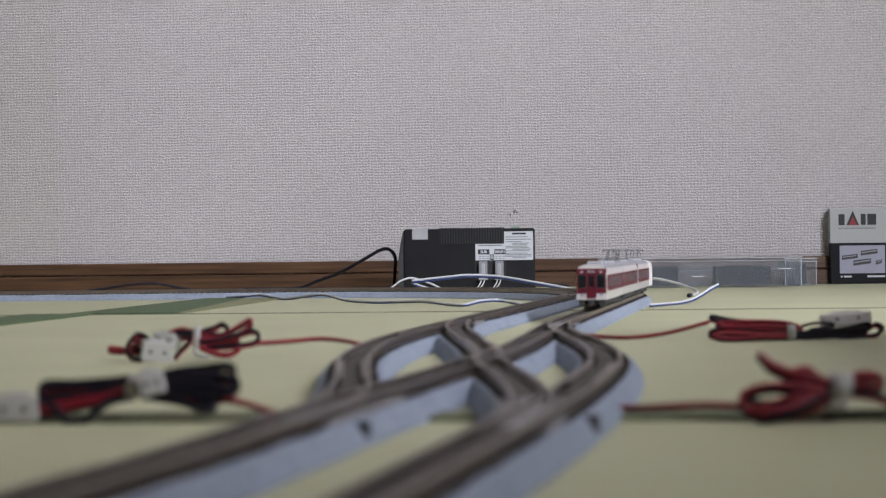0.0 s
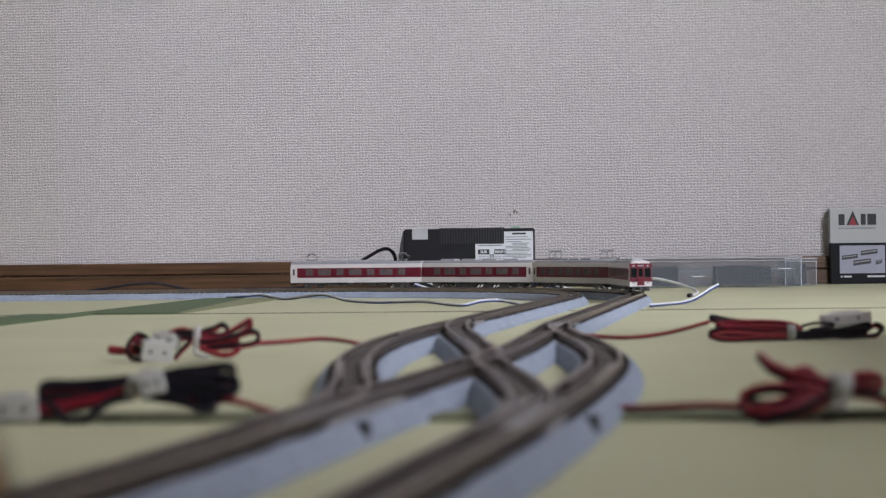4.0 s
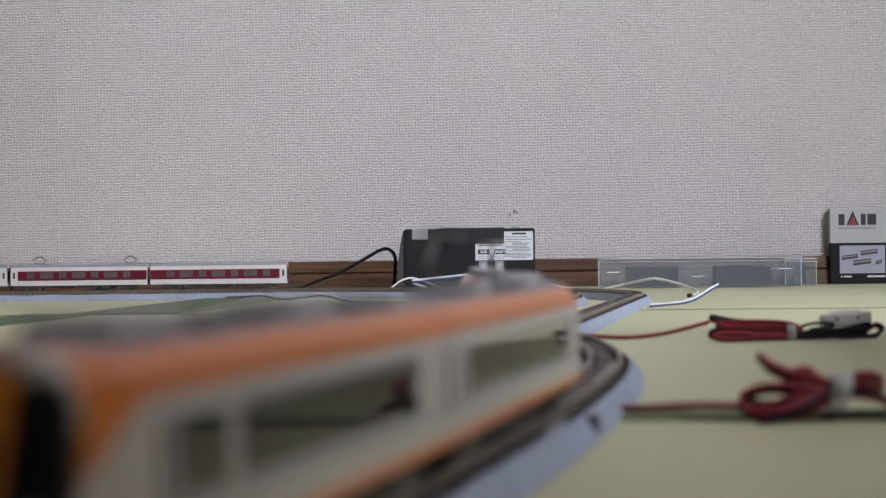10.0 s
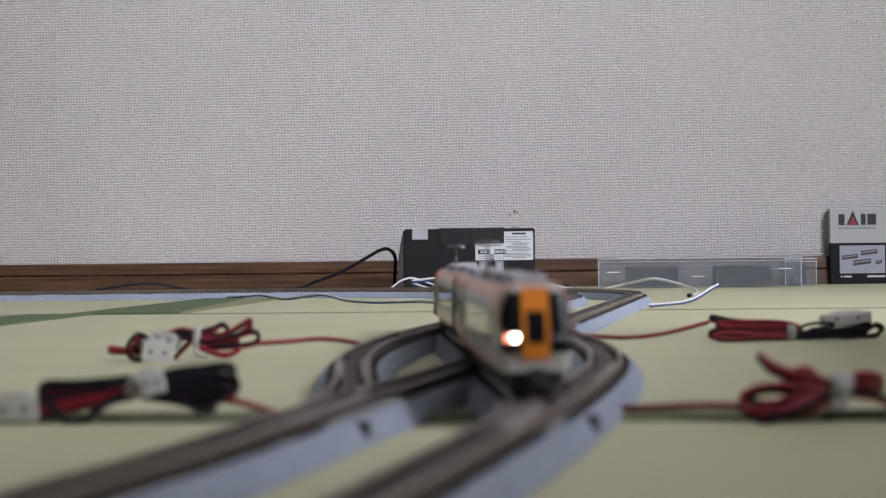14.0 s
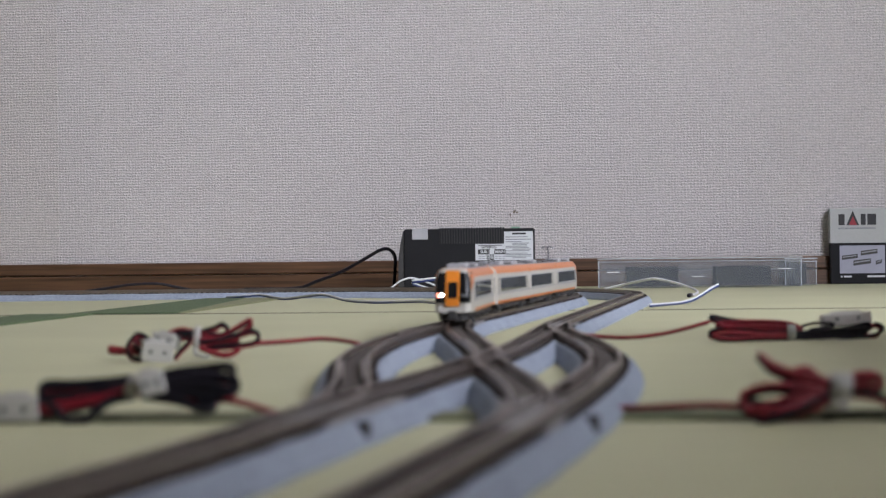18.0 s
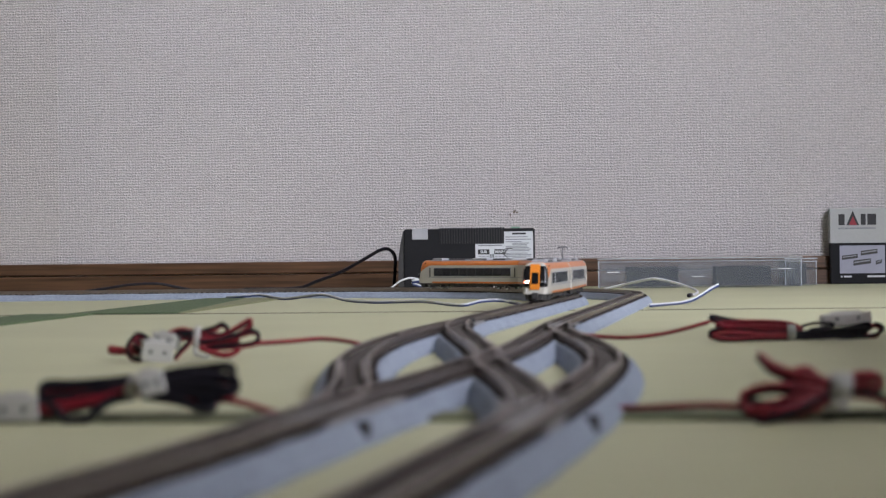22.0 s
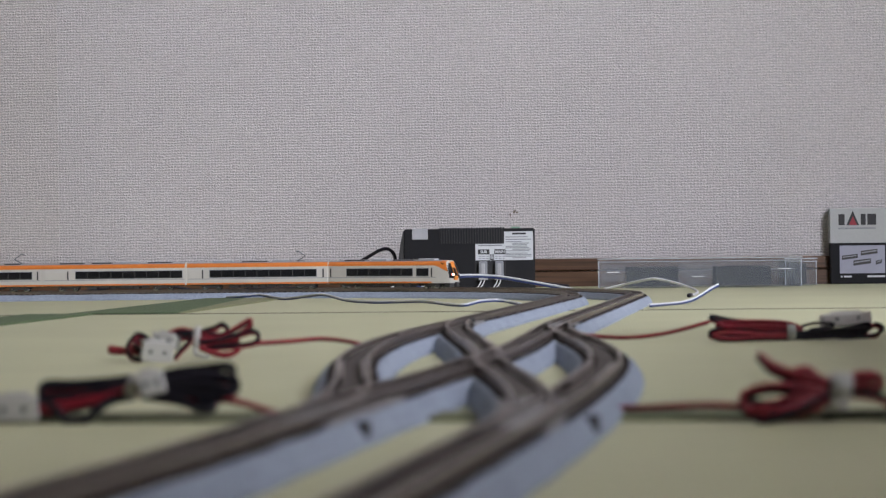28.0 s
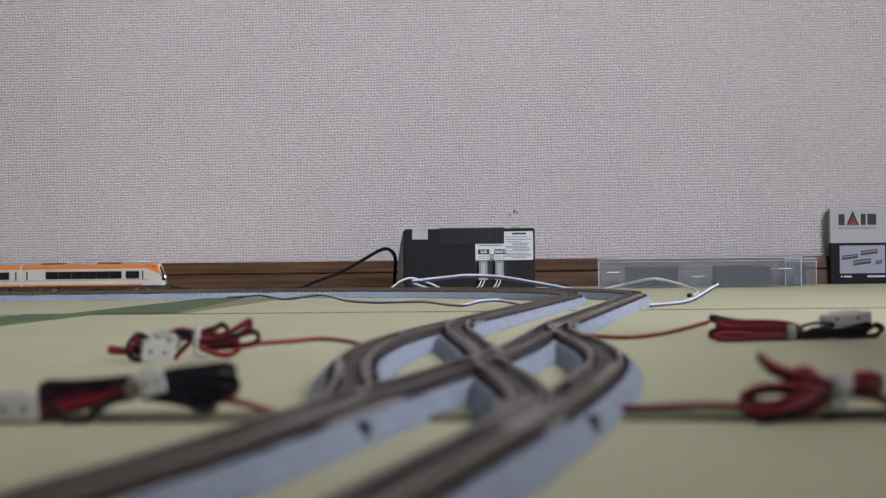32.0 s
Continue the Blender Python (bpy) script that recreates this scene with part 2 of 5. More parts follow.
def shared(name, me, parent, m=None):
    ob = new(name, me)
    ob.parent = parent
    if m is not None:
        ob.matrix_basis = m
    return ob


def box(x0, x1, y0, y1, z0, z1, bevel=0.0, seg=1, bm=None):
    own = bm is None
    b2 = bmesh.new()
    bmesh.ops.create_cube(b2, size=1.0)
    for v in b2.verts:
        v.co = Vector(((x0 + x1) / 2 + v.co.x * (x1 - x0), (y0 + y1) / 2 + v.co.y * (y1 - y0), (z0 + z1) / 2 + v.co.z * (z1 - z0)))
    if bevel:
        bmesh.ops.bevel(b2, geom=b2.edges[:], offset=bevel, segments=seg, affect="EDGES", profile=0.5)
    if own:
        return b2
    me = bpy.data.meshes.new("tmp")
    b2.to_mesh(me)
    b2.free()
    bm.from_mesh(me)
    bpy.data.meshes.remove(me)
    return bm


def cyl(p, q, r, n=12, bm=None, r2=None):
    bm = bm or bmesh.new()
    p, q = Vector(p), Vector(q)
    m = Matrix.Translation((p + q) / 2) @ (q - p).to_track_quat("Z", "Y").to_matrix().to_4x4()
    bmesh.ops.create_cone(bm, cap_ends=True, segments=n, radius1=r, radius2=r if r2 is None else r2, depth=(q - p).length, matrix=m)
    return bm


def smooth_line(pts, per=8):
    """Catmull-Rom through the points."""
    pts = [Vector(p) for p in pts]
    ext = [2 * pts[0] - pts[1]] + pts + [2 * pts[-1] - pts[-2]]
    out = []
    for i in range(1, len(ext) - 2):
        a, b, c, d = ext[i - 1:i + 3]
        for k in range(per):
            t = k / per
            out.append(0.5 * (2 * b + (c - a) * t + (2 * a - 5 * b + 4 * c - d) * t * t + (3 * b - a - 3 * c + d) * t ** 3))
    out.append(pts[-1])
    return out


def tube(pts, r, n=8, per=8, bm=None):
    bm = bm or bmesh.new()
    line = smooth_line(pts, per)
    rings = []
    for i, p in enumerate(line):
        d = (line[min(i + 1, len(line) - 1)] - line[max(i - 1, 0)]).normalized()
        s = d.cross(Vector((0, 0, 1)))
        s = s.normalized() if s.length > 1e-4 else Vector((1, 0, 0))
        u = s.cross(d)
        rings.append([bm.verts.new(p + r * (math.cos(2 * math.pi * k / n) * s + math.sin(2 * math.pi * k / n) * u)) for k in range(n)])
    for a, b in zip(rings, rings[1:]):
        for k in range(n):
            bm.faces.new((a[k], a[(k + 1) % n], b[(k + 1) % n], b[k]))
    bm.faces.new(rings[0][::-1])
    bm.faces.new(rings[-1])
    return bm


def loft(sections, bm=None, cap=True):
    """Joins equal rings of points to one closed skin."""
    bm = bm or bmesh.new()
    rings = [[bm.verts.new(p) for p in s] for s in sections]
    n = len(rings[0])
    for a, b in zip(rings, rings[1:]):
        for k in range(n):
            bm.faces.new((a[k], a[(k + 1) % n], b[(k + 1) % n], b[k]))
    if cap:
        bm.faces.new(rings[0][::-1])
        bm.faces.new(rings[-1])
    bmesh.ops.recalc_face_normals(bm, faces=bm.faces[:])
    return bm


def thing(name, m, label, category, group="", kind=""):
    ob = new(name)
    ob.empty_display_size = 0.01
    ob.matrix_world = m
    return tagged(ob, label, category, group, kind)


# ---- the room: turned a few degrees against the view ----


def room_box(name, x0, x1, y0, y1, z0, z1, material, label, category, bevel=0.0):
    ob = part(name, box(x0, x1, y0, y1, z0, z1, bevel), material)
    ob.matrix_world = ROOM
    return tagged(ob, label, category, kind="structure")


room_box("floor", -2.0, 2.6, -4.5, 0.12, -0.12, -0.03, M_PLASTER, "plain boards under the straw mats", "floor")
wall_n = room_box("wall_north", -2.0, 2.6, 0.0015, 0.12, -0.03, 2.4, M_PLASTER, "off-white woven wallpaper on the wall behind the tracks", "wall")
for k in range(-2, 3):
    x0 = -0.490 + 0.915 * k
    x0, x1 = max(-2.0, x0), min(2.6, x0 + 0.915)
    part("paper_sheet", box(x0 + 0.0001, x1 - 0.0001, 0.0, 0.0016, -0.03, 2.4, 0.0002), M_WALL2 if k < 0 else M_WALL, wall_n)
M_SCUFF = mat("brown_scuff", (0.22, 0.18, 0.14), 0.8, var=0.5, scale=300)
for x, z, w, h in ((0.0845, 0.0895, 0.0015, 0.0052), (0.0895, 0.0935, 0.0030, 0.0042), (0.0930, 0.0928, 0.0026, 0.0022), (0.0912, 0.0950, 0.0014, 0.0024)):
    bm = bmesh.new()
    bmesh.ops.create_uvsphere(bm, u_segments=10, v_segments=6, radius=1.0)
    bm.transform(Matrix.Translation((x, 0.0, z)) @ Matrix.Diagonal((w / 2, 0.0003, h / 2, 1)))
    part("scuff_mark", bm, M_SCUFF, wall_n, "small brown scuff on the wallpaper")
room_box("wall_west", -2.12, -2.0, -4.5, 0.12, -0.03, 2.4, M_WALL, "off-white woven wallpaper wall", "wall")
room_box("wall_south", -2.0, 2.6, -4.62, -4.5, -0.03, 2.4, M_WALL, "off-white woven wallpaper wall", "wall")
# three dark blockers out of view, added only to shape the lamp's light
room_box("near_shade_wall", 0.95, 1.05, -4.5, -2.40, -0.03, 2.4, M_SKIRT, "unseen dark wooden panel added to shade the mats near the camera", "wall")
room_box("low_shade_wall", 0.44, 0.50, -2.75, -1.45, -0.03, 0.17, M_SKIRT, "unseen low wooden panel added to shade the right front mats", "wall")
room_box("far_shade_wall", 1.16, 2.6, -1.49, 0.0, -0.03, 2.4, M_SKIRT, "unseen dark wooden block added to shade the right of the wall", "wall")
room_box("wall_east", 2.6, 2.72, -4.5, 0.12, -0.03, 2.4, M_WALL, "off-white wallpapered wall", "wall")
# slanting wall out of view, added to give the area lamp an opening
we = thing("lamp_wall", ROOM @ pose(1.84, -3.15, 0, 0, 0, 216.9), "unseen slanting wallpapered wall with opening, added behind the window lamp", "wall", kind="structure")
for nm, y0, y1, z0, z1 in (("pier", -0.95, -0.74, -0.03, 2.4), ("pier", 0.74, 0.95, -0.03, 2.4), ("apron", -0.74, 0.74, -0.03, 0.93), ("lintel", -0.74, 0.74, 2.25, 2.4)):
    part(nm, box(y0, y1, 0.04, 0.16, z0, z1), M_WALL, we)
room_box("ceiling", -2.12, 2.72, -4.62, 0.12, 2.4, 2.5, M_PLASTER, "plain white ceiling", "ceiling")

# ---- straw mats with a green border ----
def mat_slab(x0, x1, y0, y1, label):
    ob = part("tatami_mat", box(x0, x1, y0, y1, -0.03, 0.0, 0.002), M_TATAMI)
    ob.matrix_world = ROOM
    return tagged(ob, label, "tatami mat", "mats of the floor", "structure")


S1, S2 = -0.945, -1.835
HERI = 0.030
for x0, x1, y0, y1 in ((-2.0, 1.67, S1 + 0.0008, -0.012), (1.671, 2.59, S1 + 0.0008, -0.012), (-2.0, 1.67, S2 + 0.0008, S1 - 0.0008),
                       (1.671, 2.59, S2 + 0.0008, S1 - 0.0008), (-2.0, 0.5, -2.73, S2 - 0.0008), (0.501, 2.59, -2.73, S2 - 0.0008), (-2.0, 0.5, -4.5, -2.7316), (0.501, 2.59, -4.5, -2.7316)):
    mat_slab(x0, x1, y0, y1, "pale straw tatami mat with fine ribs")


def heri(x0, x1, y0, y1, material=M_HERI, label="dark green woven cloth border of a tatami mat"):
    ob = part("mat_border", box(x0, x1, y0, y1, -0.001, 0.0012, 0.0004), material)
    ob.matrix_world = ROOM
    return tagged(ob, label, "mat border", "cloth borders of the mats", "structure")


def border_strip(name, corners, material, label):
    """A cloth strip by its corners on the floor, near edge first."""
    ob = part(name, loft([[Vector((x, y, z)) for x, y in corners] for z in (-0.001, 0.0013)]), material)
    return tagged(ob, label, "mat border", "cloth borders of the mats", "structure")


border_strip("mat_border", [(-0.395, 0.62), (-0.345, 0.62), (-0.2635, 1.398), (-0.3135, 1.402)], M_HERI, "dark green woven cloth border of a tatami mat")
# far border as a dark and a paler wedge, its shading set in colour
border_strip("mat_border", [(-0.2825, 1.405), (-0.1995, 1.402), (-0.1935, 2.0), (-0.2206, 2.0)], M_HERI, "dark green woven cloth border of a tatami mat")
border_strip("mat_border", [(-0.1990, 1.402), (-0.1980, 1.402), (-0.1400, 2.0), (-0.1930, 2.0)], M_HERI2, "paler olive side of the border, shading put into its colour")
seam = room_box("mat_seam", -2.0, 2.59, S1 - 0.0014, S1 + 0.0014, -0.004, 0.0003, M_GAP, "dark narrow seam between two tatami mats", "seam")
heri(-2.0, 2.59, S2 - 0.004, S2 + 0.016, M_HERI3)

# ---- skirting of dark stained wood along the wall ----
sk = thing("baseboard", ROOM, "dark stained wooden skirting with a groove along it", "skirting", kind="structure")
part("lower_board", box(-2.0, 2.59, -0.012, -0.0005, -0.03, 0.0185, 0.0012), M_SKIRT, sk)
part("upper_board", box(-2.0, 2.59, -0.010, -0.0005, 0.0198, 0.0345, 0.0012), M_SKIRT, sk)


# ---- the track plan ----
def run(p, a, segs, step=0.0045):
    """Points x, y, heading along straights and bends; a bend's radius is positive to the right."""
    out = [(p[0], p[1], a)]
    x, y = p
    for length, radius in segs:
        n = max(1, math.ceil(abs(length) / step))
        x0, y0, a0 = x, y, a
        for i in range(1, n + 1):
            t = length * i / n
            if radius == 0:
                x, y = x0 + t * math.sin(a0), y0 + t * math.cos(a0)
            else:
                a = a0 + t / radius
                x, y = x0 + radius * (math.cos(a0) - math.cos(a)), y0 + radius * (math.sin(a) - math.sin(a0))
            out.append((x, y, a))
    return np.array(out)


def bend(n1, n2, step=0.0045):
    """A smooth curve from one point and heading to another."""
    (x1, y1, a1), (x2, y2, a2) = n1, n2
    ln = math.hypot(x2 - x1, y2 - y1)
    t = np.linspace(0, 1, max(4, int(ln / step)) + 1)
    h1, h2, h4 = 2 * t**3 - 3 * t**2 + 1, t**3 - 2 * t**2 + t, t**3 - t**2
    d1, d2, d4 = 6 * t**2 - 6 * t, 3 * t**2 - 4 * t + 1, 3 * t**2 - 2 * t
    x = h1 * x1 + h2 * ln * math.sin(a1) + (1 - h1) * x2 + h4 * ln * math.sin(a2)
    y = h1 * y1 + h2 * ln * math.cos(a1) + (1 - h1) * y2 + h4 * ln * math.cos(a2)
    dx = d1 * (x1 - x2) + d2 * ln * math.sin(a1) + d4 * ln * math.sin(a2)
    dy = d1 * (y1 - y2) + d2 * ln * math.cos(a1) + d4 * ln * math.cos(a2)
    return np.stack([x, y, np.arctan2(dx, dy)], 1)


def joined(*p):
    return np.concatenate([p[0]] + [q[1:] for q in p[1:]])


NL, NR = (-0.0333, 0.4072, 0.2010), (0.0135, 0.3865, 0.2133)
FL, FR = (0.0156, 1.0179, 0.1771), (0.0628, 0.9686, 0.1695)
BL, BR = (-0.0307, 0.6470, 0.0054), (0.0515, 0.5997, 0.1291)
XM, XD = (0.0151, 0.6379, 0.1987), (0.0151, 0.6379, 0.0206)
DV = -0.012
near_r = run(NR[:2], NR[2] + math.pi, [(0.195, 0), (0.870, 0.277), (0.335, 0)])[::-1].copy()
near_l = run(NL[:2], NL[2] + math.pi, [(0.05, 0), (0.25, 1.6), (1.1, 0)])[::-1].copy()
near_r[:, 2] -= math.pi
near_l[:, 2] -= math.pi
main = joined(bend(NL, XM), bend(XM, FR))
diag = joined(bend(NR, XD), bend(XD, FL))
loop_r = joined(bend(NR, BR), bend(BR, FR))
loop_l = joined(bend(NL, BL), bend(BL, FL))
far_in = run(FL[:2], FL[2], [(0.4941, 0), (0.3063 * (FL[2] + math.pi / 2 + DV), -0.3063), (1.1, 0)])
far_out = run(FR[:2], FR[2], [(0.5585, 0), (0.3426 * (FR[2] + math.pi / 2 + DV), -0.3426), (1.1, 0)])
inner = joined(near_r, diag, far_in)
outer = far_out


def stations(path):
    return np.concatenate([[0.0], np.cumsum(np.hypot(np.diff(path[:, 0]), np.diff(path[:, 1])))])


def at(path, st, s):
    return Vector((np.interp(s, st, path[:, 0]), np.interp(s, st, path[:, 1]))), float(np.interp(s, st, path[:, 2]))


# ---- track pieces: roadbed, two rails, a sleeper each ----
BED = [(-0.0125, 0.0), (-0.0122, 0.0014), (-0.0093, 0.0056), (-0.0083, 0.0061), (0.0083, 0.0061), (0.0093, 0.0056), (0.0122, 0.0014), (0.0125, 0.0)]
TOP = [(-0.0076, 0.0052), (-0.0074, 0.0064), (0.0074, 0.0064), (0.0076, 0.0052)]


MID = [(-0.0031, 0.0058), (-0.0029, 0.00705), (0.0029, 0.00705), (0.0031, 0.0058)]


def sweep(path, profile, lift=0.0, rough=0.0):
    """Draws a profile along a path; rough: metres by which its flanks are uneven."""
    rings = []
    for x, y, a in path:
        ring = []
        for k, (o, z) in enumerate(profile):
            if rough:
                e = noise.noise(Vector((x * 80, y * 80, k * 3.7)))
                o += math.copysign(rough * e, o)
                z = max(0.0, z + 0.4 * rough * noise.noise(Vector((x * 95 + 9, y * 95, k * 2.3)))) if z > 0.001 else 0.0
            ring.append(Vector((x + o * math.cos(a), y - o * math.sin(a), z + lift)))
        rings.append(ring)
    return loft(rings)


tie_mesh = mesh_of("sleeper", box(-0.0079, 0.0079, -0.00125, 0.00125, 0.0052, 0.0069), M_TIE)
RAIL_H = 0.0090


def track_piece(name, label, category, slices, group=""):
    x, y, a = slices[0][len(slices[0]) // 2]
    base = thing(name, pose(x, y, 0), label, category, group)
    back = Matrix.Translation((-x, -y, 0))
    for k, path in enumerate(slices):
        lift = -0.00017 * k
        for nm, prof, material in (("roadbed", BED, M_BALLAST), ("roadbed_top", TOP, M_BEDTOP), ("roadbed_middle", MID, M_BEDMID)):
            bm = sweep(path, prof, lift, 0.0010 if nm == "roadbed" else 0.0)
            bm.transform(back)
            part(nm, bm, material, base)
        for side in (-1, 1):
            c = side * 0.00485
            prof = [(c - 0.00085, 0.0064), (c - 0.0003, 0.0071), (c - 0.00045, RAIL_H), (c + 0.00045, RAIL_H), (c + 0.0003, 0.0071), (c + 0.00085, 0.0064)]
            bm = sweep(path, prof, lift)
            bm.transform(back)
            part("rail", bm, M_RAIL, base)
        st = stations(path)
        n = int(st[-1] / 0.0056)
        for i in range(n):
            p, h = at(path, st, (i + 0.5) * st[-1] / n)
            shared("sleeper", tie_mesh, base, Matrix.Translation((p.x - x, p.y - y, lift)) @ Matrix.Rotation(-h, 4, "Z"))
    return base


def cut(path, f0, f1):
    st = stations(path)
    s0, s1 = f0 * st[-1], f1 * st[-1]
    keep = [q for q, s in zip(path, st) if s0 + 1e-4 < s < s1 - 1e-4]
    ends = [(*at(path, st, s)[0], at(path, st, s)[1]) for s in (s0, s1)]
    return np.array([ends[0], *[tuple(q) for q in keep], ends[1]])


TURN = "model railway turnout with grey roadbed and worn dark sleepers"
turn_nr = track_piece("turnout", TURN, "model track", [cut(diag, 0, 0.30), cut(loop_r, 0, 0.42)], "turnouts of the crossover")
turn_nl = track_piece("turnout", TURN, "model track", [cut(main, 0, 0.30), cut(loop_l, 0, 0.42)], "turnouts of the crossover")
turn_fr = track_piece("turnout", TURN, "model track", [cut(main, 0.64, 1), cut(loop_r, 0.62, 1)], "turnouts of the crossover")
turn_fl = track_piece("turnout", TURN, "model track", [cut(diag, 0.64, 1), cut(loop_l, 0.62, 1)], "turnouts of the crossover")
crossing = track_piece("crossing", "model railway diamond crossing with grey roadbed", "model track", [cut(main, 0.302, 0.638), cut(diag, 0.302, 0.638)])
CURVE = "curved model railway track on pale grey moulded roadbed"
STRAIGHT = "straight model railway track on pale grey moulded roadbed"
for lp in (loop_r, loop_l):
    track_piece("track_section", CURVE, "model track", [cut(lp, 0.422, 0.618)], "track sections")
for path, n in ((near_r, 6), (near_l, 6), (far_in, 9), (far_out, 9)):
    for i in range(n):
        piece = cut(path, i / n + 0.00008, (i + 1) / n - 0.00008)
        track_piece("track_section", CURVE if abs(piece[0][2] - piece[-1][2]) > 0.1 else STRAIGHT, "model track", [piece], "track sections")


# ---- the trains ----
PITCH, HALF, BOGIE = 0.1437, 0.0702, 0.0475
MM = 0.001
SHELL = [(9.3, 5.6), (9.35, 14.0), (9.2, 21.5), (8.3, 24.6), (6.4, 26.6), (3.0, 27.4)]


def slanted(sec, x, lean, width):
    """One ring of the body: the half profile mirrored, drawn in at the nose and leaning back above the waist."""
    ring = [(y * width, z) for y, z in sec]
    ring = ring + [(-y, z) for y, z in ring[::-1]]
    return [Vector(((x + lean * max(0.0, z - 13.0) / 14.0), y, z)) * MM for y, z in ring]


def body_loft(sec, x0, x1, nose=False, square=0.985):
    """From x0 (the nose, when there is one) to x1."""
    if nose:
        rows = [(x0, 5.2, 0.68), (x0 + 0.7, 5.0, 0.83), (x0 + 2.2, 4.2, 0.925), (x0 + 5, 3.0, 0.972), (x0 + 10, 1.5, 0.993), (x0 + 17, 0.0, 1.0), (x1 - 0.8, 0, 1.0), (x1, 0, square)]
    else:
        rows = [(x0, 0, square), (x0 + 0.6, 0, 1.0), (x1 - 0.6, 0, 1.0), (x1, 0, square)]
    return loft([slanted(sec, x, lean, w) for x, lean, w in rows])


def band(sec, lo, hi, grow):
    """The half profile between two heights, grown outward a little, closed behind its face."""
    zs = sorted({lo, hi, *[z for _, z in sec if lo < z < hi]})
    ys, hs = [y for y, _ in sec], [z for _, z in sec]
    return [(float(np.interp(z, hs, ys)) + grow, z) for z in zs]


def side_strip(x0, x1, z0, z1, side, sec=SHELL, grow=0.16, nose_rows=None):
    """A painted strip or pane that lies on one side of the body."""
    pts = band(sec, z0, z1, grow)
    inn = band(sec, z0, z1, -0.3)
    ring = pts + inn[::-1]
    return loft([[Vector((x, side * y, z)) * MM for y, z in ring] for x in (x0, x1)])


def wheelset(parent):
    for x in (-7.0, 7.0):
        for s in (-1, 1):
            bm = cyl(Vector((x, s * 4.1, 2.7)) * MM, Vector((x, s * 5.9, 2.7)) * MM, 2.7 * MM, 18)
            part("wheel", bm, M_STEEL, parent)
        part("axle", cyl(Vector((x, -4.3, 2.7)) * MM, Vector((x, 4.3, 2.7)) * MM, 0.6 * MM, 8), M_DARK, parent)


def bogie(car, x):
    bm = box(-9.5 * MM, 9.5 * MM, -4 * MM, 4 * MM, 2.6 * MM, 5.0 * MM, 0.4 * MM)
    for s in (-1, 1):
        box(-10 * MM, 10 * MM, (s * 6.9 - 0.6) * MM, (s * 6.9 + 0.6) * MM, 2.4 * MM, 4.6 * MM, 0.3 * MM, 1, bm)
        box(-3 * MM, 3 * MM, (s * 6.9 - 0.9) * MM, (s * 6.9 + 0.9) * MM, 3.6 * MM, 5.6 * MM, 0.3 * MM, 1, bm)
        for q in (-7, 7):
            box((q - 1.5) * MM, (q + 1.5) * MM, (s * 7.0 - 0.9) * MM, (s * 7.0 + 0.9) * MM, 1.6 * MM, 4.2 * MM, 0.3 * MM, 1, bm)
    b = part("bogie", bm, M_DARK, car)
    b.location = (x * MM, 0, 0)
    # shiny discs added outside the frame to stand for highlights on the wheels
    for q in (-7, 7):
        for s in (-1, 1):
            part("axle_glint", cyl(Vector((q, s * 7.7, 2.8)) * MM, Vector((q, s * 8.3, 2.8)) * MM, 0.75 * MM, 10), M_STEEL, b, "small steel disc for the highlight at the axle")
    wheelset(b)
    return b


def pantograph(car, x, kind):
    """Two kinds: a single arm with a wide bow, and a low folded diamond."""
    p = part("pantograph", box(-4 * MM, 4 * MM, -4.5 * MM, 4.5 * MM, 28.2 * MM, 28.7 * MM), M_PANTO, car, "thin grey pantograph on the roof")
    p.location = (x * MM, 0, 0)
    for sx in (-3, 3):
        for sy in (-3.6, 3.6):
            part("insulator", cyl(Vector((sx, sy, 27.0)) * MM, Vector((sx, sy, 28.3)) * MM, 0.5 * MM, 8), M_ROOFU, p)
    if kind == "single":
        part("lower_arm", cyl(Vector((3, 0, 28.6)) * MM, Vector((-4.5, 0, 33.0)) * MM, 0.5 * MM, 8), M_PANTO, p)
        part("upper_arm", cyl(Vector((-4.5, 0, 33.0)) * MM, Vector((2.5, 0, 37.8)) * MM, 0.45 * MM, 8), M_PANTO, p)
        part("bow", tube([Vector(q) * MM for q in ((2.5, -3.9, 37.0), (2.5, -3.1, 37.9), (2.5, 0, 38.1), (2.5, 3.1, 37.9), (2.5, 3.9, 37.0))], 0.6 * MM, 6, 4), M_PANTO, p)
        part("bow", tube([Vector(q) * MM for q in ((4.2, -3.9, 37.0), (4.2, -3.1, 37.9), (4.2, 0, 38.1), (4.2, 3.1, 37.9), (4.2, 3.9, 37.0))], 0.5 * MM, 6, 4), M_PANTO, p)
    else:
        for s in (-3.4, 3.4):
            part("arm", tube([Vector(q) * MM for q in ((-4, s, 28.6), (-7, s * 0.9, 31.4), (-0.6, s * 0.7, 35.0))], 0.34 * MM, 6, 1), M_PANTO, p)
            part("arm", tube([Vector(q) * MM for q in ((4, s, 28.6), (7, s * 0.9, 31.4), (0.6, s * 0.7, 35.0))], 0.34 * MM, 6, 1), M_PANTO, p)
        for q in (-1.6, 1.6):
            part("bow", tube([Vector(c) * MM for c in ((q, -6.6, 34.4), (q, -5, 35.2), (q, 5, 35.2), (q, 6.6, 34.4))], 0.38 * MM, 6, 3), M_PANTO, p)
    return p


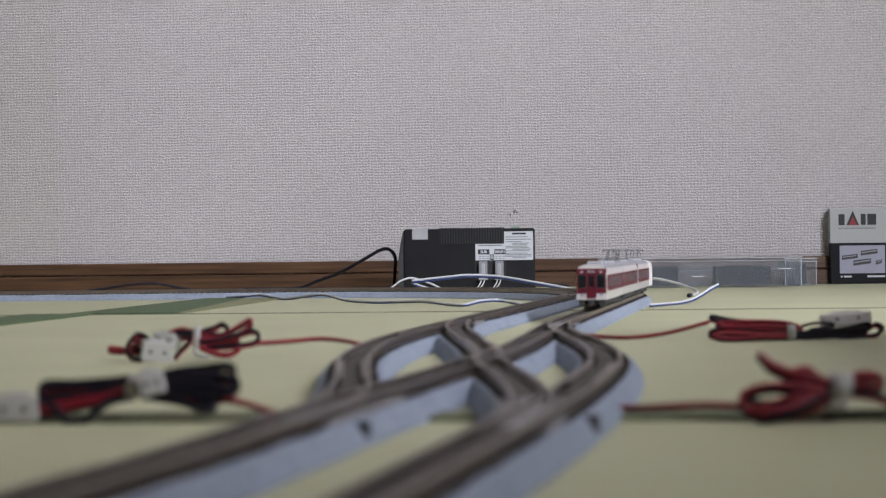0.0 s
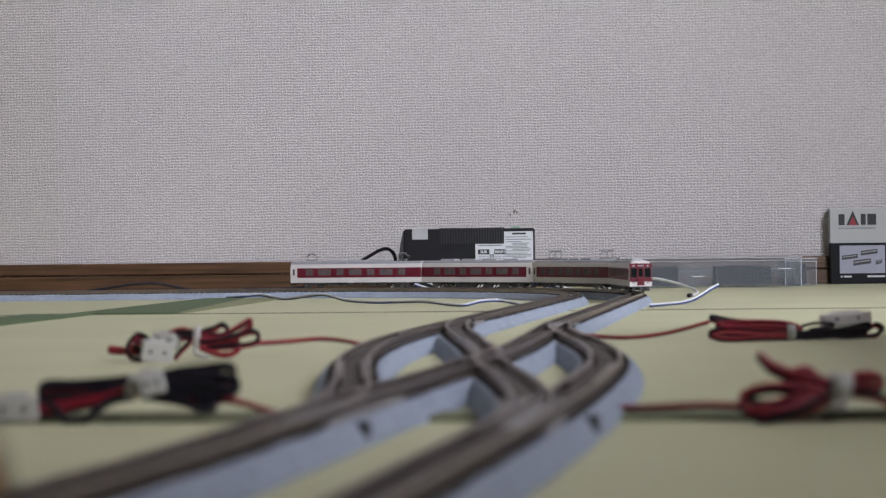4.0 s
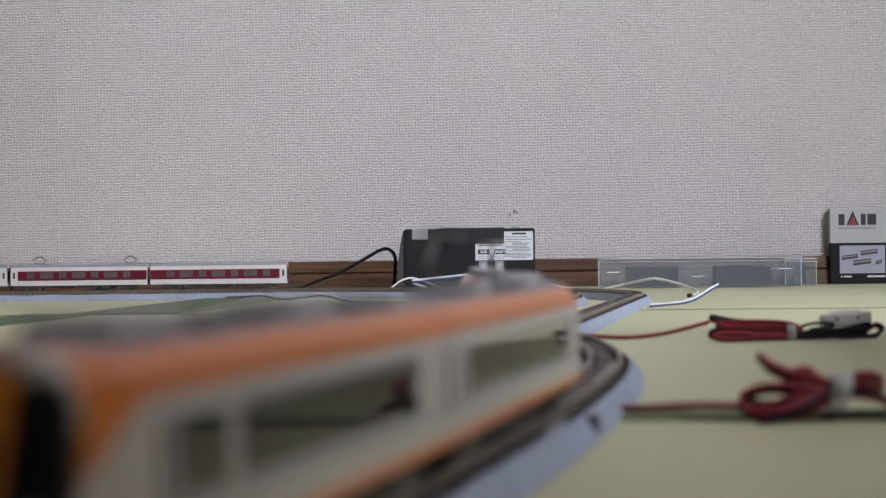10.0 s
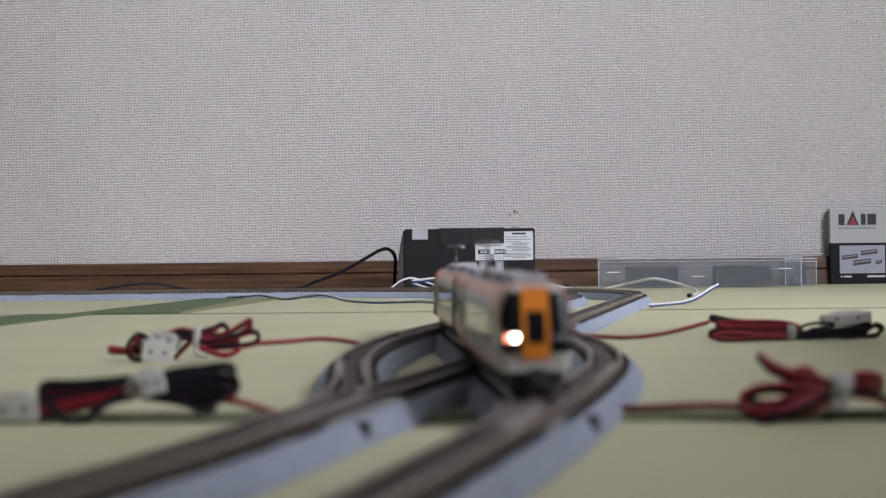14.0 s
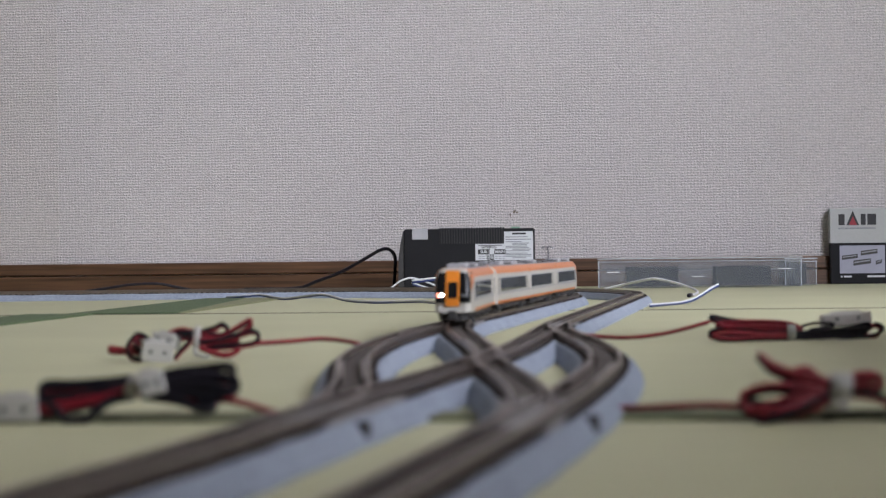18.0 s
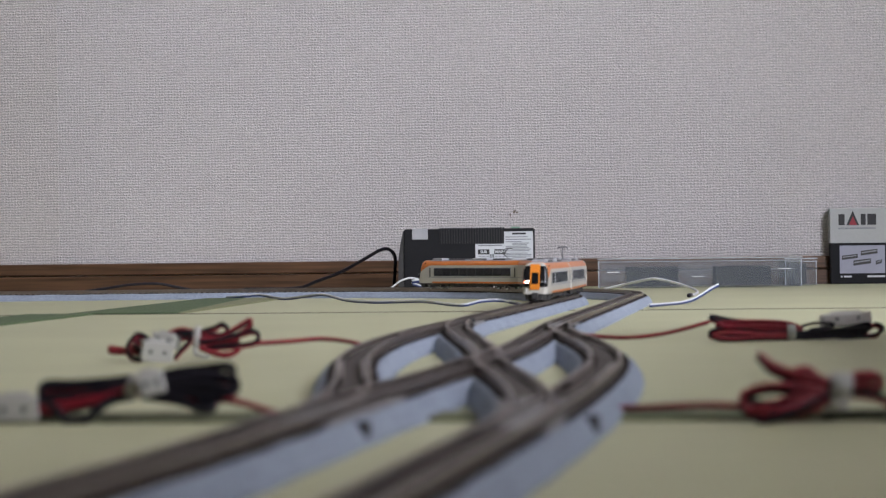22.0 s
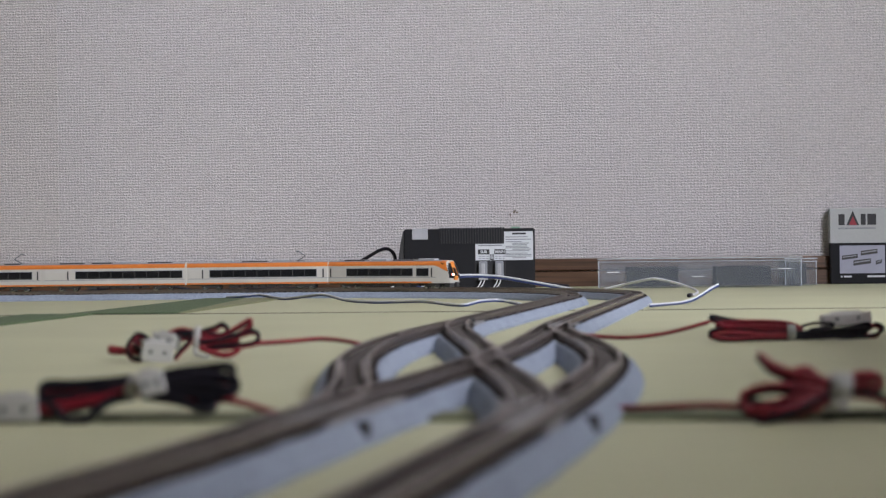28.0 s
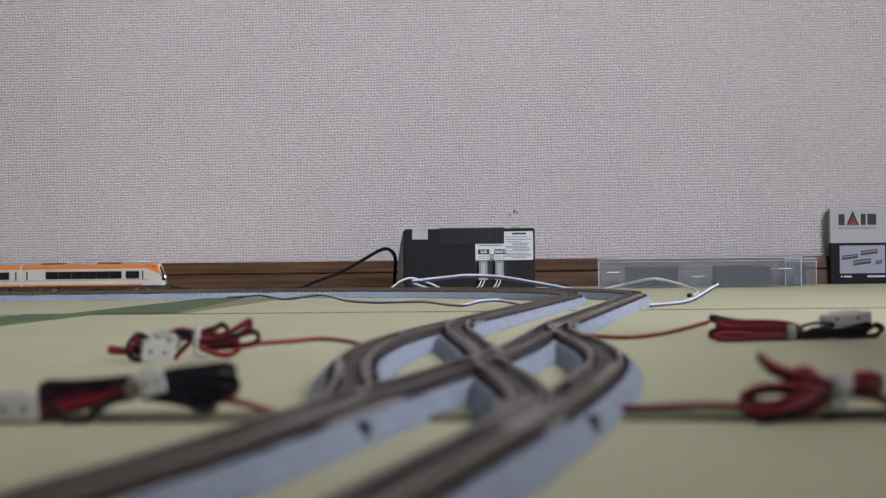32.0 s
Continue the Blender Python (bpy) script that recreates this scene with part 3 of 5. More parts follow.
def underfloor(car, rng, x0, x1):
    part("underframe", box(x0 * MM, x1 * MM, -8.0 * MM, 8.0 * MM, 4.6 * MM, 5.9 * MM), M_DARK, car)
    x = -32
    while x < 30:
        w = rng.uniform(4, 10)
        for s in (-1, 1):
            part("equipment_box", box(x * MM, (x + w) * MM, (s * 5.6 - 2.2) * MM, (s * 5.6 + 2.2) * MM, rng.uniform(1.9, 3.2) * MM, 4.8 * MM, 0.25 * MM), M_DARK, car)
        x += w + rng.uniform(0.8, 3)


def express_car(end, panto, seed, panes, doors, units):
    """The orange and ivory limited express. end: -1 nose at the rear, 1 nose at the front, 0 none."""
    rng = random.Random(seed)
    car = thing("express_car", Matrix.Identity(4), "ivory and orange model express coach on rails" if not end else "ivory and orange model express cab car with rounded black-glazed nose", "model train", "cars of the orange train")
    L = HALF * 1000
    parts = []
    nose = end != 0
    parts.append(part("body", body_loft(SHELL, -L, L, nose), M_IVORY, car))
    nx = -L + (17 if nose else 0.4)
    up = [(y + 0.14, z + 0.05) for y, z in SHELL if z > 21] 
    upper = [(9.2, 22.7)] + up[1:]
    if nose:
        rows = [(-L + 3.2, 3.9, 0.943), (-L + 5, 3.0, 0.974), (-L + 10, 1.5, 0.995), (-L + 17, 0.0, 1.0), (L - 0.4, 0, 1.0)]
    else:
        rows = [(-L + 0.4, 0, 1.0), (L - 0.4, 0, 1.0)]
    parts.append(part("orange_band", loft([slanted(upper, x, ln, w) for x, ln, w in rows]), M_ORANGE, car, "orange band under the roof"))
    roof = [(6.2, 26.75), (5.4, 27.15), (2.6, 27.75)]
    r0 = -L + (13 if nose else 0.6)
    parts.append(part("roof", loft([slanted(roof, x, 0, 1.0) for x in (r0, L + 1.6)]), M_ROOF, car, "grey roof"))
    for s in (-1, 1):
        lo = -L + (22 if nose else 0.4)
        parts.append(part("orange_stripe", side_strip(lo, L + 1.9, 5.7, 7.2, s), M_ORANGE, car))
        parts.append(part("grey_line", side_strip(-L + (17 if nose else 0.4), L - 0.4, 11.0, 11.6, s, grow=0.1), M_GREYP, car))
        for a, b in panes:
            w = part("window", side_strip(-L + a - 0.5, -L + b + 0.5, 12.2, 20.3, s, grow=0.12), M_GREYP, car)
            part("pane", side_strip(-L + a, -L + b, 12.7, 19.8, s, grow=0.22), M_GLASS, w)
            n = max(1, round((b - a) / 12.0))
            for q in range(1, n):
                x = -L + a + (b - a) * q / n
                part("window_post", side_strip(x - 0.45, x + 0.45, 12.9, 19.6, s, grow=0.25), M_POST, w)
        for d in doors:
            part("door_window", side_strip(-L + d, -L + d + 1.5, 11.8, 20.3, s, grow=0.2), M_DARK, car)
    for q in ((-1, 1) if not nose else (1,)):
        if q > 0:
            part("gangway", loft([slanted(SHELL, x, 0, 0.99) for x in (L - 0.3, L + 2.0)]), M_IVORY, car, "pale gangway between coaches")
            part("gangway_band", loft([slanted(upper, x, 0, 0.992) for x in (L - 0.5, L + 2.0)]), M_ORANGE, car)
        else:
            part("bellows", loft([slanted(SHELL, -x, 0, 0.95) for x in (L - 0.3, L + 1.4)]), M_IVORY, car, "pale folded bellows")
    # nose: orange middle panel, black glazing round the corners
    if nose:
        def face(y0, y1, z0, z1, grow, n=6):
            rows = []
            xs = [-L, -L + 0.7, -L + 2.2, -L + 5, -L + 10]
            ws = [0.68, 0.83, 0.925, 0.972, 0.993]
            lean = [5.2, 5.0, 4.2, 3.0, 1.5]
            for k in range(n + 1):
                y = y0 + (y1 - y0) * k / n
                ring, back = [], []
                for j in range(7):
                    z = z0 + (z1 - z0) * j / 6
                    hw = float(np.interp(z, [q[1] for q in SHELL], [q[0] for q in SHELL]))
                    f = abs(y) / hw
                    x = float(np.interp(f, [0, *ws], [-L, *xs])) + float(np.interp(f, ws, lean)) * max(0.0, z - 13.0) / 14.0
                    ring.append(Vector((x - grow, y * (1 + grow * 0.02), z)) * MM)
                    back.append(Vector((x + 0.8, y * 0.97, z)) * MM)
                rows.append(ring + back[::-1])
            return loft(rows)
        parts.append(part("front_panel", face(-3.35, 3.35, 8.6, 26.2, 0.30), M_AMBER, car, "orange front panel"))
        fp = parts[-1]
        parts.append(part("front_window", face(-2.3, 2.3, 12.6, 20.4, 0.42), M_SCREEN, fp))
        for s in (-1, 1):
            a, b = sorted((s * 3.4, s * 8.75))
            parts.append(part("windscreen", face(a, b, 10.4, 25.0, 0.28, 10), M_SCREEN, car, "black wrap-round windscreen"))
            ws_ = parts[-1]
            y = s * 5.1
            lit = s == 1
            bm = bmesh.new()
            bmesh.ops.create_uvsphere(bm, u_segments=14, v_segments=8, radius=0.80 * MM)
            bm.transform(Matrix.Translation(Vector((-L - 0.02, y, 14.0)) * MM) @ Matrix.Diagonal((0.5, 1, 1, 1)))
            parts.append(part("headlight", bm, M_LAMP if lit else M_GREYP, ws_, smooth=True))
            # reddish ball on the lit side: headlight's pinkish reflection put in as glow
            bm = bmesh.new()
            bmesh.ops.create_uvsphere(bm, u_segments=12, v_segments=8, radius=0.95 * MM)
            bm.transform(Matrix.Translation(Vector((-L + 0.1, s * 6.9, 13.9)) * MM) @ Matrix.Diagonal((0.6, 1, 1, 1)))
            parts.append(part("side_spot", bm, M_REDGLOW if lit else M_GREYP, ws_, smooth=True))
        for s in (-1, 1):
            rings = []
            for x, z0 in ((3.4, 16.6), (5, 17.2), (8, 18.6), (11, 20.0), (14, 21.2), (17, 22.1), (20, 22.7)):
                w, ln = (float(np.interp(x, (2.2, 5, 10, 17), c)) for c in ((0.925, 0.972, 0.993, 1.0), (4.2, 3.0, 1.5, 0.0)))
                face_pts = [(float(np.interp(z, [q[1] for q in SHELL], [q[0] for q in SHELL])) * w, z) for z in np.linspace(z0, 24.0, 6)]
                ring = [(y + 0.13, z) for y, z in face_pts] + [(y - 0.3, z) for y, z in face_pts[::-1]]
                rings.append([Vector((-L + x + ln * max(0.0, z - 13.0) / 14.0, s * y, z)) * MM for y, z in ring])
            parts.append(part("orange_sweep", loft(rings), M_ORANGE, car, "orange sweep down to the nose"))
        parts.append(part("skirt", loft([slanted([(7.0, 1.6), (7.6, 5.8)], x, 0, w) for x, w in ((-L + 1.2, 0.7), (-L + 3, 0.95), (-L + 9, 1.0))]), M_DARK, car, "dark snow skirt"))
        parts.append(part("coupler", box((-L - 2.6) * MM, (-L + 2) * MM, -2.0 * MM, 2.0 * MM, 2.2 * MM, 6.6 * MM, 0.4 * MM), M_DARK, car))
    underfloor(car, rng, -L + (9 if nose else 1), L - 1)
    for x, w, light in units:
        part("roof_unit", box((x - w) * MM, (x + w) * MM, -4.8 * MM, 4.8 * MM, 27.2 * MM, (29.4 if light else 28.8) * MM, 0.7 * MM, 2), M_ROOFU if light else M_ROOFD, car)
    if panto:
        pantograph(car, panto, "single")
    if end == 1:
        for o in car.children:
            o.matrix_basis = Matrix.Rotation(math.pi, 4, "Z") @ o.matrix_basis
    bogies = [bogie(car, -BOGIE * 1000), bogie(car, BOGIE * 1000)]
    return car, bogies


SHELL_R = [(9.2, 5.4), (9.25, 12.0), (9.2, 20.5), (8.7, 23.4), (7.0, 25.6), (3.4, 26.6)]


def commuter_car(end, pantos, seed):
    """The maroon and white commuter train."""
    rng = random.Random(seed)
    car = thing("commuter_car", Matrix.Identity(4), "maroon and white model commuter coach on rails" if not end else "maroon and white model commuter cab car with flat front", "model train", "cars of the red train")
    L = HALF * 1000
    part("body", body_loft(SHELL_R, -L, L), M_CREAM, car)
    roof = [(8.4, 24.3), (7.1, 25.8), (3.4, 26.85)]
    part("roof", loft([slanted(roof, x, 0, 1.0) for x in (-L + 0.3, L - 0.3)]), M_ROOF, car, "grey roof")
    e0, e1 = (7.5 if end == -1 else 0.3), (7.5 if end == 1 else 0.3)
    for s in (-1, 1):
        b = part("maroon_band", side_strip(-L + e0, L - e1, 10.6, 20.3, s, SHELL_R, 0.1), M_MAROON, car, "maroon window band")
        for k in range(7):
            x = -L + 20.7 + 16.5 * k
            if k % 2 == 0:
                for q in (-3.5, 0.2):
                    part("door_window", side_strip(x + q, x + q + 3.2, 12.9, 19.3, s, SHELL_R, 0.2), M_GLASSG, b)
                for q in (-4.6, 4.4):
                    part("door_edge", side_strip(x + q, x + q + 0.2, 10.8, 20.1, s, SHELL_R, 0.16), M_FRAME, b)
            else:
                w = part("window", side_strip(x - 6.8, x + 6.8, 12.8, 19.2, s, SHELL_R, 0.2), M_FRAME, b)
                for q in (-6.4, 0.2):
                    part("pane", side_strip(x + q, x + q + 6.2, 13.2, 18.8, s, SHELL_R, 0.28), M_GLASSG, w)
        if end:
            xa = -L + 2.6 if end == -1 else L - 4.8
            part("cab_window", side_strip(xa, xa + 2.2, 13.0, 19.2, s, SHELL_R, 0.2), M_GLASSG, car)
    for q in (-1, 1):
        if q == end:
            x = q * (L + 0.1)

            def slab(y0, y1, z0, z1, d, xx=x, qq=q):
                a, b = sorted((xx - qq * 0.4, xx + qq * d))
                return box(a * MM, b * MM, y0 * MM, y1 * MM, z0 * MM, z1 * MM, 0.12 * MM)
            fm = part("front_panel", slab(-9.05, 9.05, 9.2, 24.2, 0.15), M_MAROON, car, "maroon front with three windows")
            for y0, y1 in ((-8.0, -3.5), (3.5, 8.0)):
                part("cab_frame", slab(y0 - 0.3, y1 + 0.3, 12.4, 20.7, 0.22), M_DARK, fm)
                part("windscreen", slab(y0, y1, 12.8, 20.3, 0.36), M_GLASS, fm)
                part("headlight", slab(y0 + 1.4, y1 - 1.4, 21.7, 22.7, 0.5), M_ROOFU, fm)
                part("tail_light", slab(y0 + 1.2, y1 - 1.2, 8.0, 8.9, 0.4), M_GREYP, fm)
            part("gangway_door", slab(-2.9, 2.9, 6.4, 21.0, 0.5), M_MAROON, fm)
            part("door_window", slab(-1.7, 1.7, 13.2, 20.0, 0.62), M_GLASS, fm)
            part("destination_sign", slab(-2.4, 2.4, 21.7, 22.9, 0.5), M_GREYP, fm)
            for s in (-1, 1):
                part("door_edge", slab(s * 3.1 - 0.14, s * 3.1 + 0.14, 9.6, 21.2, 0.8), M_DARK, fm)
                part("step", slab(s * 6.0 - 1.2, s * 6.0 + 1.2, 1.6, 4.6, 0.2), M_DARK, fm)
            part("coupler", box(min(x, x + q * 2.6) * MM, max(x, x + q * 2.6) * MM, -1.6 * MM, 1.6 * MM, 1.8 * MM, 4.8 * MM, 0.4 * MM), M_DARK, car)
        else:
            a, b = sorted((q * (L - 0.2), q * (L + 0.5)))
            part("gangway", box(a * MM, b * MM, -3.4 * MM, 3.4 * MM, 5.0 * MM, 22.5 * MM, 0.2 * MM), M_MAROON, car)
    underfloor(car, rng, -L + 1, L - 1)
    for x in (-40, -13, 13, 40) if not pantos else (-22, 0, 20):
        part("roof_unit", box((x - 9) * MM, (x + 9) * MM, -4.4 * MM, 4.4 * MM, 26.3 * MM, 28.3 * MM, 0.6 * MM, 2), M_ROOFU, car)
    for x in pantos:
        pantograph(car, x, "diamond")
    return car, [bogie(car, -BOGIE * 1000), bogie(car, BOGIE * 1000)]


express = [express_car(-1, 0, 11, [(25.3, 38.5), (43.0, 118.5)], [21.0, 136.5], [(-40, 9, 1), (-14, 12, 0), (14, 9, 1), (42, 12, 0)]),
           express_car(0, -42, 12, [(11.5, 118.5)], [4.0, 125.0], [(-22, 8, 1), (4, 13, 0), (36, 10, 1)]),
           express_car(0, 0, 13, [(3.0, 109.3)], [116.4], [(-44, 12, 0), (-14, 10, 1), (14, 10, 0), (44, 12, 0)]),
           express_car(1, 46, 14, [(24.8, 131.0)], [18.0, 136.0], [(-46, 7, 1), (-18, 12, 0), (14, 10, 1), (40, 8, 0)])]
commuter = [commuter_car(-1, (), 21), commuter_car(1, (-52, 42), 22), commuter_car(-1, (), 23), commuter_car(1, (-48, 50), 24)]

# seconds and metres along the way of each train's last end
EXPRESS_RUN = [(0, 0.198), (5.5, 0.731), (6, 0.780), (8, 0.972), (9, 1.064), (10, 1.157), (10.5, 1.211), (11, 1.262), (11.5, 1.303), (12, 1.342), (12.5, 1.376), (13, 1.411), (14, 1.468), (14.5, 1.506),
               (16.5, 1.757), (17, 1.815), (18, 1.922), (19, 2.011), (20, 2.109), (21, 2.209), (22, 2.301), (23, 2.393), (24, 2.482), (25, 2.572), (28, 2.833), (29, 2.917), (30, 2.999), (31, 3.071), (32, 3.141)]
COMMUTER_RUN = [(0, 0.156), (1, 0.260), (2, 0.365), (6, 0.746), (7, 0.8425), (8, 0.941), (9, 1.0367), (11, 1.2314), (13, 1.420), (14.5, 1.555), (16.5, 1.630), (32, 1.632)]


def glide(knots, t):
    """Monotone cubic through the knots."""
    xs, ys = [k[0] for k in knots], [k[1] for k in knots]
    d = [(ys[i + 1] - ys[i]) / (xs[i + 1] - xs[i]) for i in range(len(xs) - 1)]
    m = [d[0]] + [2 * a * b / (a + b) if a * b > 0 else 0.0 for a, b in zip(d, d[1:])] + [d[-1]]
    i = min(max(np.searchsorted(xs, t) - 1, 0), len(d) - 1)
    h = xs[i + 1] - xs[i]
    u = (t - xs[i]) / h
    return (2 * u**3 - 3 * u**2 + 1) * ys[i] + (u**3 - 2 * u**2 + u) * h * m[i] + (3 * u**2 - 2 * u**3) * ys[i + 1] + (u**3 - u**2) * h * m[i + 1]


def run_train(cars, path, knots):
    st = stations(path)
    times = [k * 0.4 for k in range(81)]
    for i, (car, bogies) in enumerate(cars):
        rows, turns = [], ([], [])
        for t in times:
            s = glide(knots, t) + HALF + i * PITCH
            (pa, ha), (pb, hb) = at(path, st, s - BOGIE), at(path, st, s + BOGIE)
            c, d = (pa + pb) / 2, pb - pa
            yaw = math.atan2(d.y, d.x)
            rows.append((t, pose(c.x, c.y, RAIL_H, 0, 0, math.degrees(yaw))))
            for k, h in enumerate((ha, hb)):
                turns[k].append((t, pose((-1, 1)[k] * BOGIE, 0, 0, 0, 0, 90 - math.degrees(h) - math.degrees(yaw))))
        walk(car, rows)
        for b, r in zip(bogies, turns):
            walk(b, r)


# ---- things along the wall ----
def lettering(text, size, material, parent, m, name="lettering"):
    cu = bpy.data.curves.new(name, "FONT")
    cu.body, cu.size, cu.align_x, cu.align_y, cu.extrude, cu.offset = text, size, "CENTER", "CENTER", 0.00008, 0.00014
    tmp = bpy.data.objects.new(name, cu)
    me = bpy.data.meshes.new_from_object(tmp)
    bpy.data.objects.remove(tmp)
    me.materials.append(material)
    return shared(name, me, parent, m)


def upright(x, z, y):
    """The pose of a flat thing that stands facing the room."""
    return Matrix.Translation((x, y, z)) @ Matrix.Rotation(math.pi / 2, 4, "X")


def power_unit():
    p = thing("power_unit", pose(0.028, 2.10, 0, 0, 0, -2.0), "black plastic railway controller with white labels and two plugs", "power controller")
    W, H, Dp = 0.0755, 0.0705, 0.11
    prof = [(0, 0.001), (0, H), (Dp, H * 0.80), (Dp, 0.001)]
    bm = loft([[Vector((x, y, z)) for y, z in prof] for x in (-W + 0.003, W)])
    bmesh.ops.bevel(bm, geom=bm.edges[:], offset=0.0012, segments=2, affect="EDGES")
    part("body", bm, M_BLACK, p)
    side = [(-W - 0.0035, 0.001), (-W - 0.003, 0.038), (-W - 0.0005, 0.055), (-W + 0.0025, 0.0685), (-W + 0.0029, 0.001)]
    part("side_cover", loft([[Vector((x, y, z)) for x, z in side] for y in (0.002, Dp)]), M_DARK, p, "dark grey side cover")
    part("clip", box(-0.063, -0.045, -0.0012, 0.012, 0.0585, H + 0.0006, 0.0006), M_ROOFU, p, "pale grey clip")
    part("vent", box(-0.032, 0.041, -0.0006, 0.002, 0.0535, H + 0.0004), M_INK, p)
    rib = mesh_of("rib", box(-0.0007, 0.0007, -0.0012, 0.02, 0.0535, H + 0.0012), M_BLACK)
    for k in range(25):
        shared("rib", rib, p, Matrix.Translation((-0.031 + k * 0.00297, 0, 0)))
    lab = part("label", box(0.0405, 0.0735, -0.0008, 0.0, 0.0345, 0.0667), M_PAPER, p, "white label with fine print")
    lab2 = part("label", box(0.0085, 0.0404, -0.0008, 0.0, 0.0345, 0.0530), M_PAPER, p, "white label beside two sockets")
    rng = random.Random(5)
    part("printed_line", box(0.050, 0.0655, -0.00095, -0.0007, 0.0632, 0.0652), M_INK, lab)
    z = 0.0605
    while z > 0.036:
        w = rng.uniform(0.6, 1.0)
        a = 0.0425 if rng.random() < 0.75 else 0.050
        part("printed_line", box(a, a + (0.0718 - a) * w, -0.00095, -0.0007, z - 0.00045, z + 0.00045), M_INKG, lab)
        z -= rng.choice((0.0017, 0.0017, 0.0027))
    part("printed_line", box(0.0118, 0.0385, -0.00095, -0.0007, 0.0505, 0.0519), M_INKG, lab2)
    for word, x0, x1 in (("SUB", 0.0113, 0.0243), ("MAIN", 0.0298, 0.0424)):
        pl = part("name_plate", box(x0, x1, -0.0011, -0.0007, 0.0412, 0.0468), M_INK, lab2)
        lettering(word, 0.0043, M_PAPER, pl, upright((x0 + x1) / 2, 0.0439, -0.0012))
        for k in range(3):
            for j in range(2):
                part("printed_mark", box(x0 + 0.0008 + k * 0.0042, x0 + 0.0036 + k * 0.0042, -0.00095, -0.0007, 0.0362 + j * 0.0022, 0.0370 + j * 0.0022), M_INKG, lab2)
    part("name_plate", box(0.0246, 0.0294, -0.0011, -0.0007, 0.0350, 0.0410), M_INK, lab2)
    for k in range(2):
        part("printed_mark", box(0.0252, 0.0288, -0.0013, -0.001, 0.0365 + k * 0.0022, 0.0377 + k * 0.0022), M_PAPER, lab2)
    part("socket_recess", box(0.0075, 0.0425, -0.0007, 0.001, 0.012, 0.0343), M_INK, p)
    for x in (0.0170, 0.0352):
        c = part("plug", box(x - 0.0048, x + 0.0048, -0.007, 0.0, 0.0145, 0.0335, 0.0008), M_GREYP, p, "pale grey two-pin plug")
        part("ridge", box(x - 0.0022, x + 0.0022, -0.0078, -0.006, 0.016, 0.031, 0.0004), M_ROOFU, c)
        part("collar", box(x - 0.0052, x + 0.0052, -0.0072, 0.0, 0.0125, 0.0146, 0.0004), M_ROOFU, c)
        for q in (-0.0018, 0.0018):
            part("lead", tube([(x + q, -0.004, 0.0135), (x + q - 0.002, -0.006, 0.008), (x + q - 0.007, -0.008, 0.0012)], 0.0007, 6, 5), M_WWIRE, c)
    part("switch_tab", box(0.049, 0.0590, 0.003, 0.02, H - 0.001, H + 0.0016, 0.0005), mat("pale_green_plastic", (0.30, 0.48, 0.36), 0.35), p, "pale green tab")
    return p


power_unit()


def cord(name, label, pts, r, material):
    ob = part(name, tube(pts, r, 8, 8), material, smooth=True)
    return tagged(ob, label, "cable")


cord("mains_cable", "thick black mains cable looping up beside the controller", [(-0.058, 2.17, 0.004), (-0.0565, 2.175, 0.022), (-0.0565, 2.18, 0.040), (-0.064, 2.185, 0.0485), (-0.074, 2.19, 0.0475), (-0.088, 2.20, 0.040),
     (-0.122, 2.22, 0.022), (-0.152, 2.235, 0.011), (-0.178, 2.245, 0.0028), (-0.24, 2.25, 0.0022)], 0.0021, M_BLK)
cord("black_lead", "thin black lead lying along the skirting", [(-0.43, 2.24, 0.002), (-0.405, 2.24, 0.0055), (-0.375, 2.24, 0.0095), (-0.345, 2.245, 0.0102), (-0.325, 2.25, 0.0065), (-0.305, 2.255, 0.0020)], 0.0017, M_BLK)
cord("black_lead", "short black lead end lying beside the skirting", [(0.098, 2.15, 0.0055), (0.112, 2.155, 0.0075), (0.128, 2.16, 0.0055), (0.146, 2.165, 0.0035)], 0.0016, M_BLK)


def wire_pair(label, pts, r=0.00075, gap=0.0013, second=M_BWIRE, lift=1.0):
    """A blue and a white wire side by side, lying on the floor or arching over it."""
    w = thing("feeder_wire", Matrix.Identity(4), label, "wire", "feeder wires")
    pts = [Vector(p) for p in pts]
    part("white_wire", tube([p + Vector((0, 0, gap * lift)) for p in pts], r, 7, 8), M_WWIRE, w, smooth=True)
    part("blue_wire", tube([p + Vector((0.0003, -gap * 0.35, 0)) for p in pts], r, 7, 8), second, w, smooth=True)
    return w


def on_floor(u, d, z=0.0008):
    """u: sideways slope of the sight line; d: metres from the camera's foot."""
    return Vector((u * d, d, z))


FEED = "thin blue and white feeder wires lying on the mat"
wire_pair(FEED, [on_floor(-0.1165, 1.85), on_floor(-0.106, 1.83, 0.0028), on_floor(-0.098, 1.82, 0.0036), on_floor(-0.086, 1.78), on_floor(-0.0745, 1.74, 0.0036), on_floor(-0.064, 1.70, 0.0058), on_floor(-0.0525, 1.66, 0.0018),
                 on_floor(-0.038, 1.62), on_floor(-0.026, 1.60, 0.0014), on_floor(-0.0105, 1.56, 0.0024), on_floor(0.002, 1.52, 0.001), on_floor(0.011, 1.50), on_floor(0.020, 1.51, 0.0034), on_floor(0.030, 1.52, 0.0036), on_floor(0.0415, 1.50, 0.0008)])
wire_pair("blue and white feeder wires arching beside the controller", [(-0.0345, 2.03, 0.0115), (-0.015, 2.03, 0.0135), (0.006, 2.03, 0.0155), (0.024, 2.03, 0.0170), (0.045, 2.03, 0.0165), (0.066, 2.02, 0.0145), (0.095, 2.0, 0.0095), (0.122, 1.985, 0.0045), (0.140, 1.97, 0.0010)], r=0.0011, gap=0.0022)
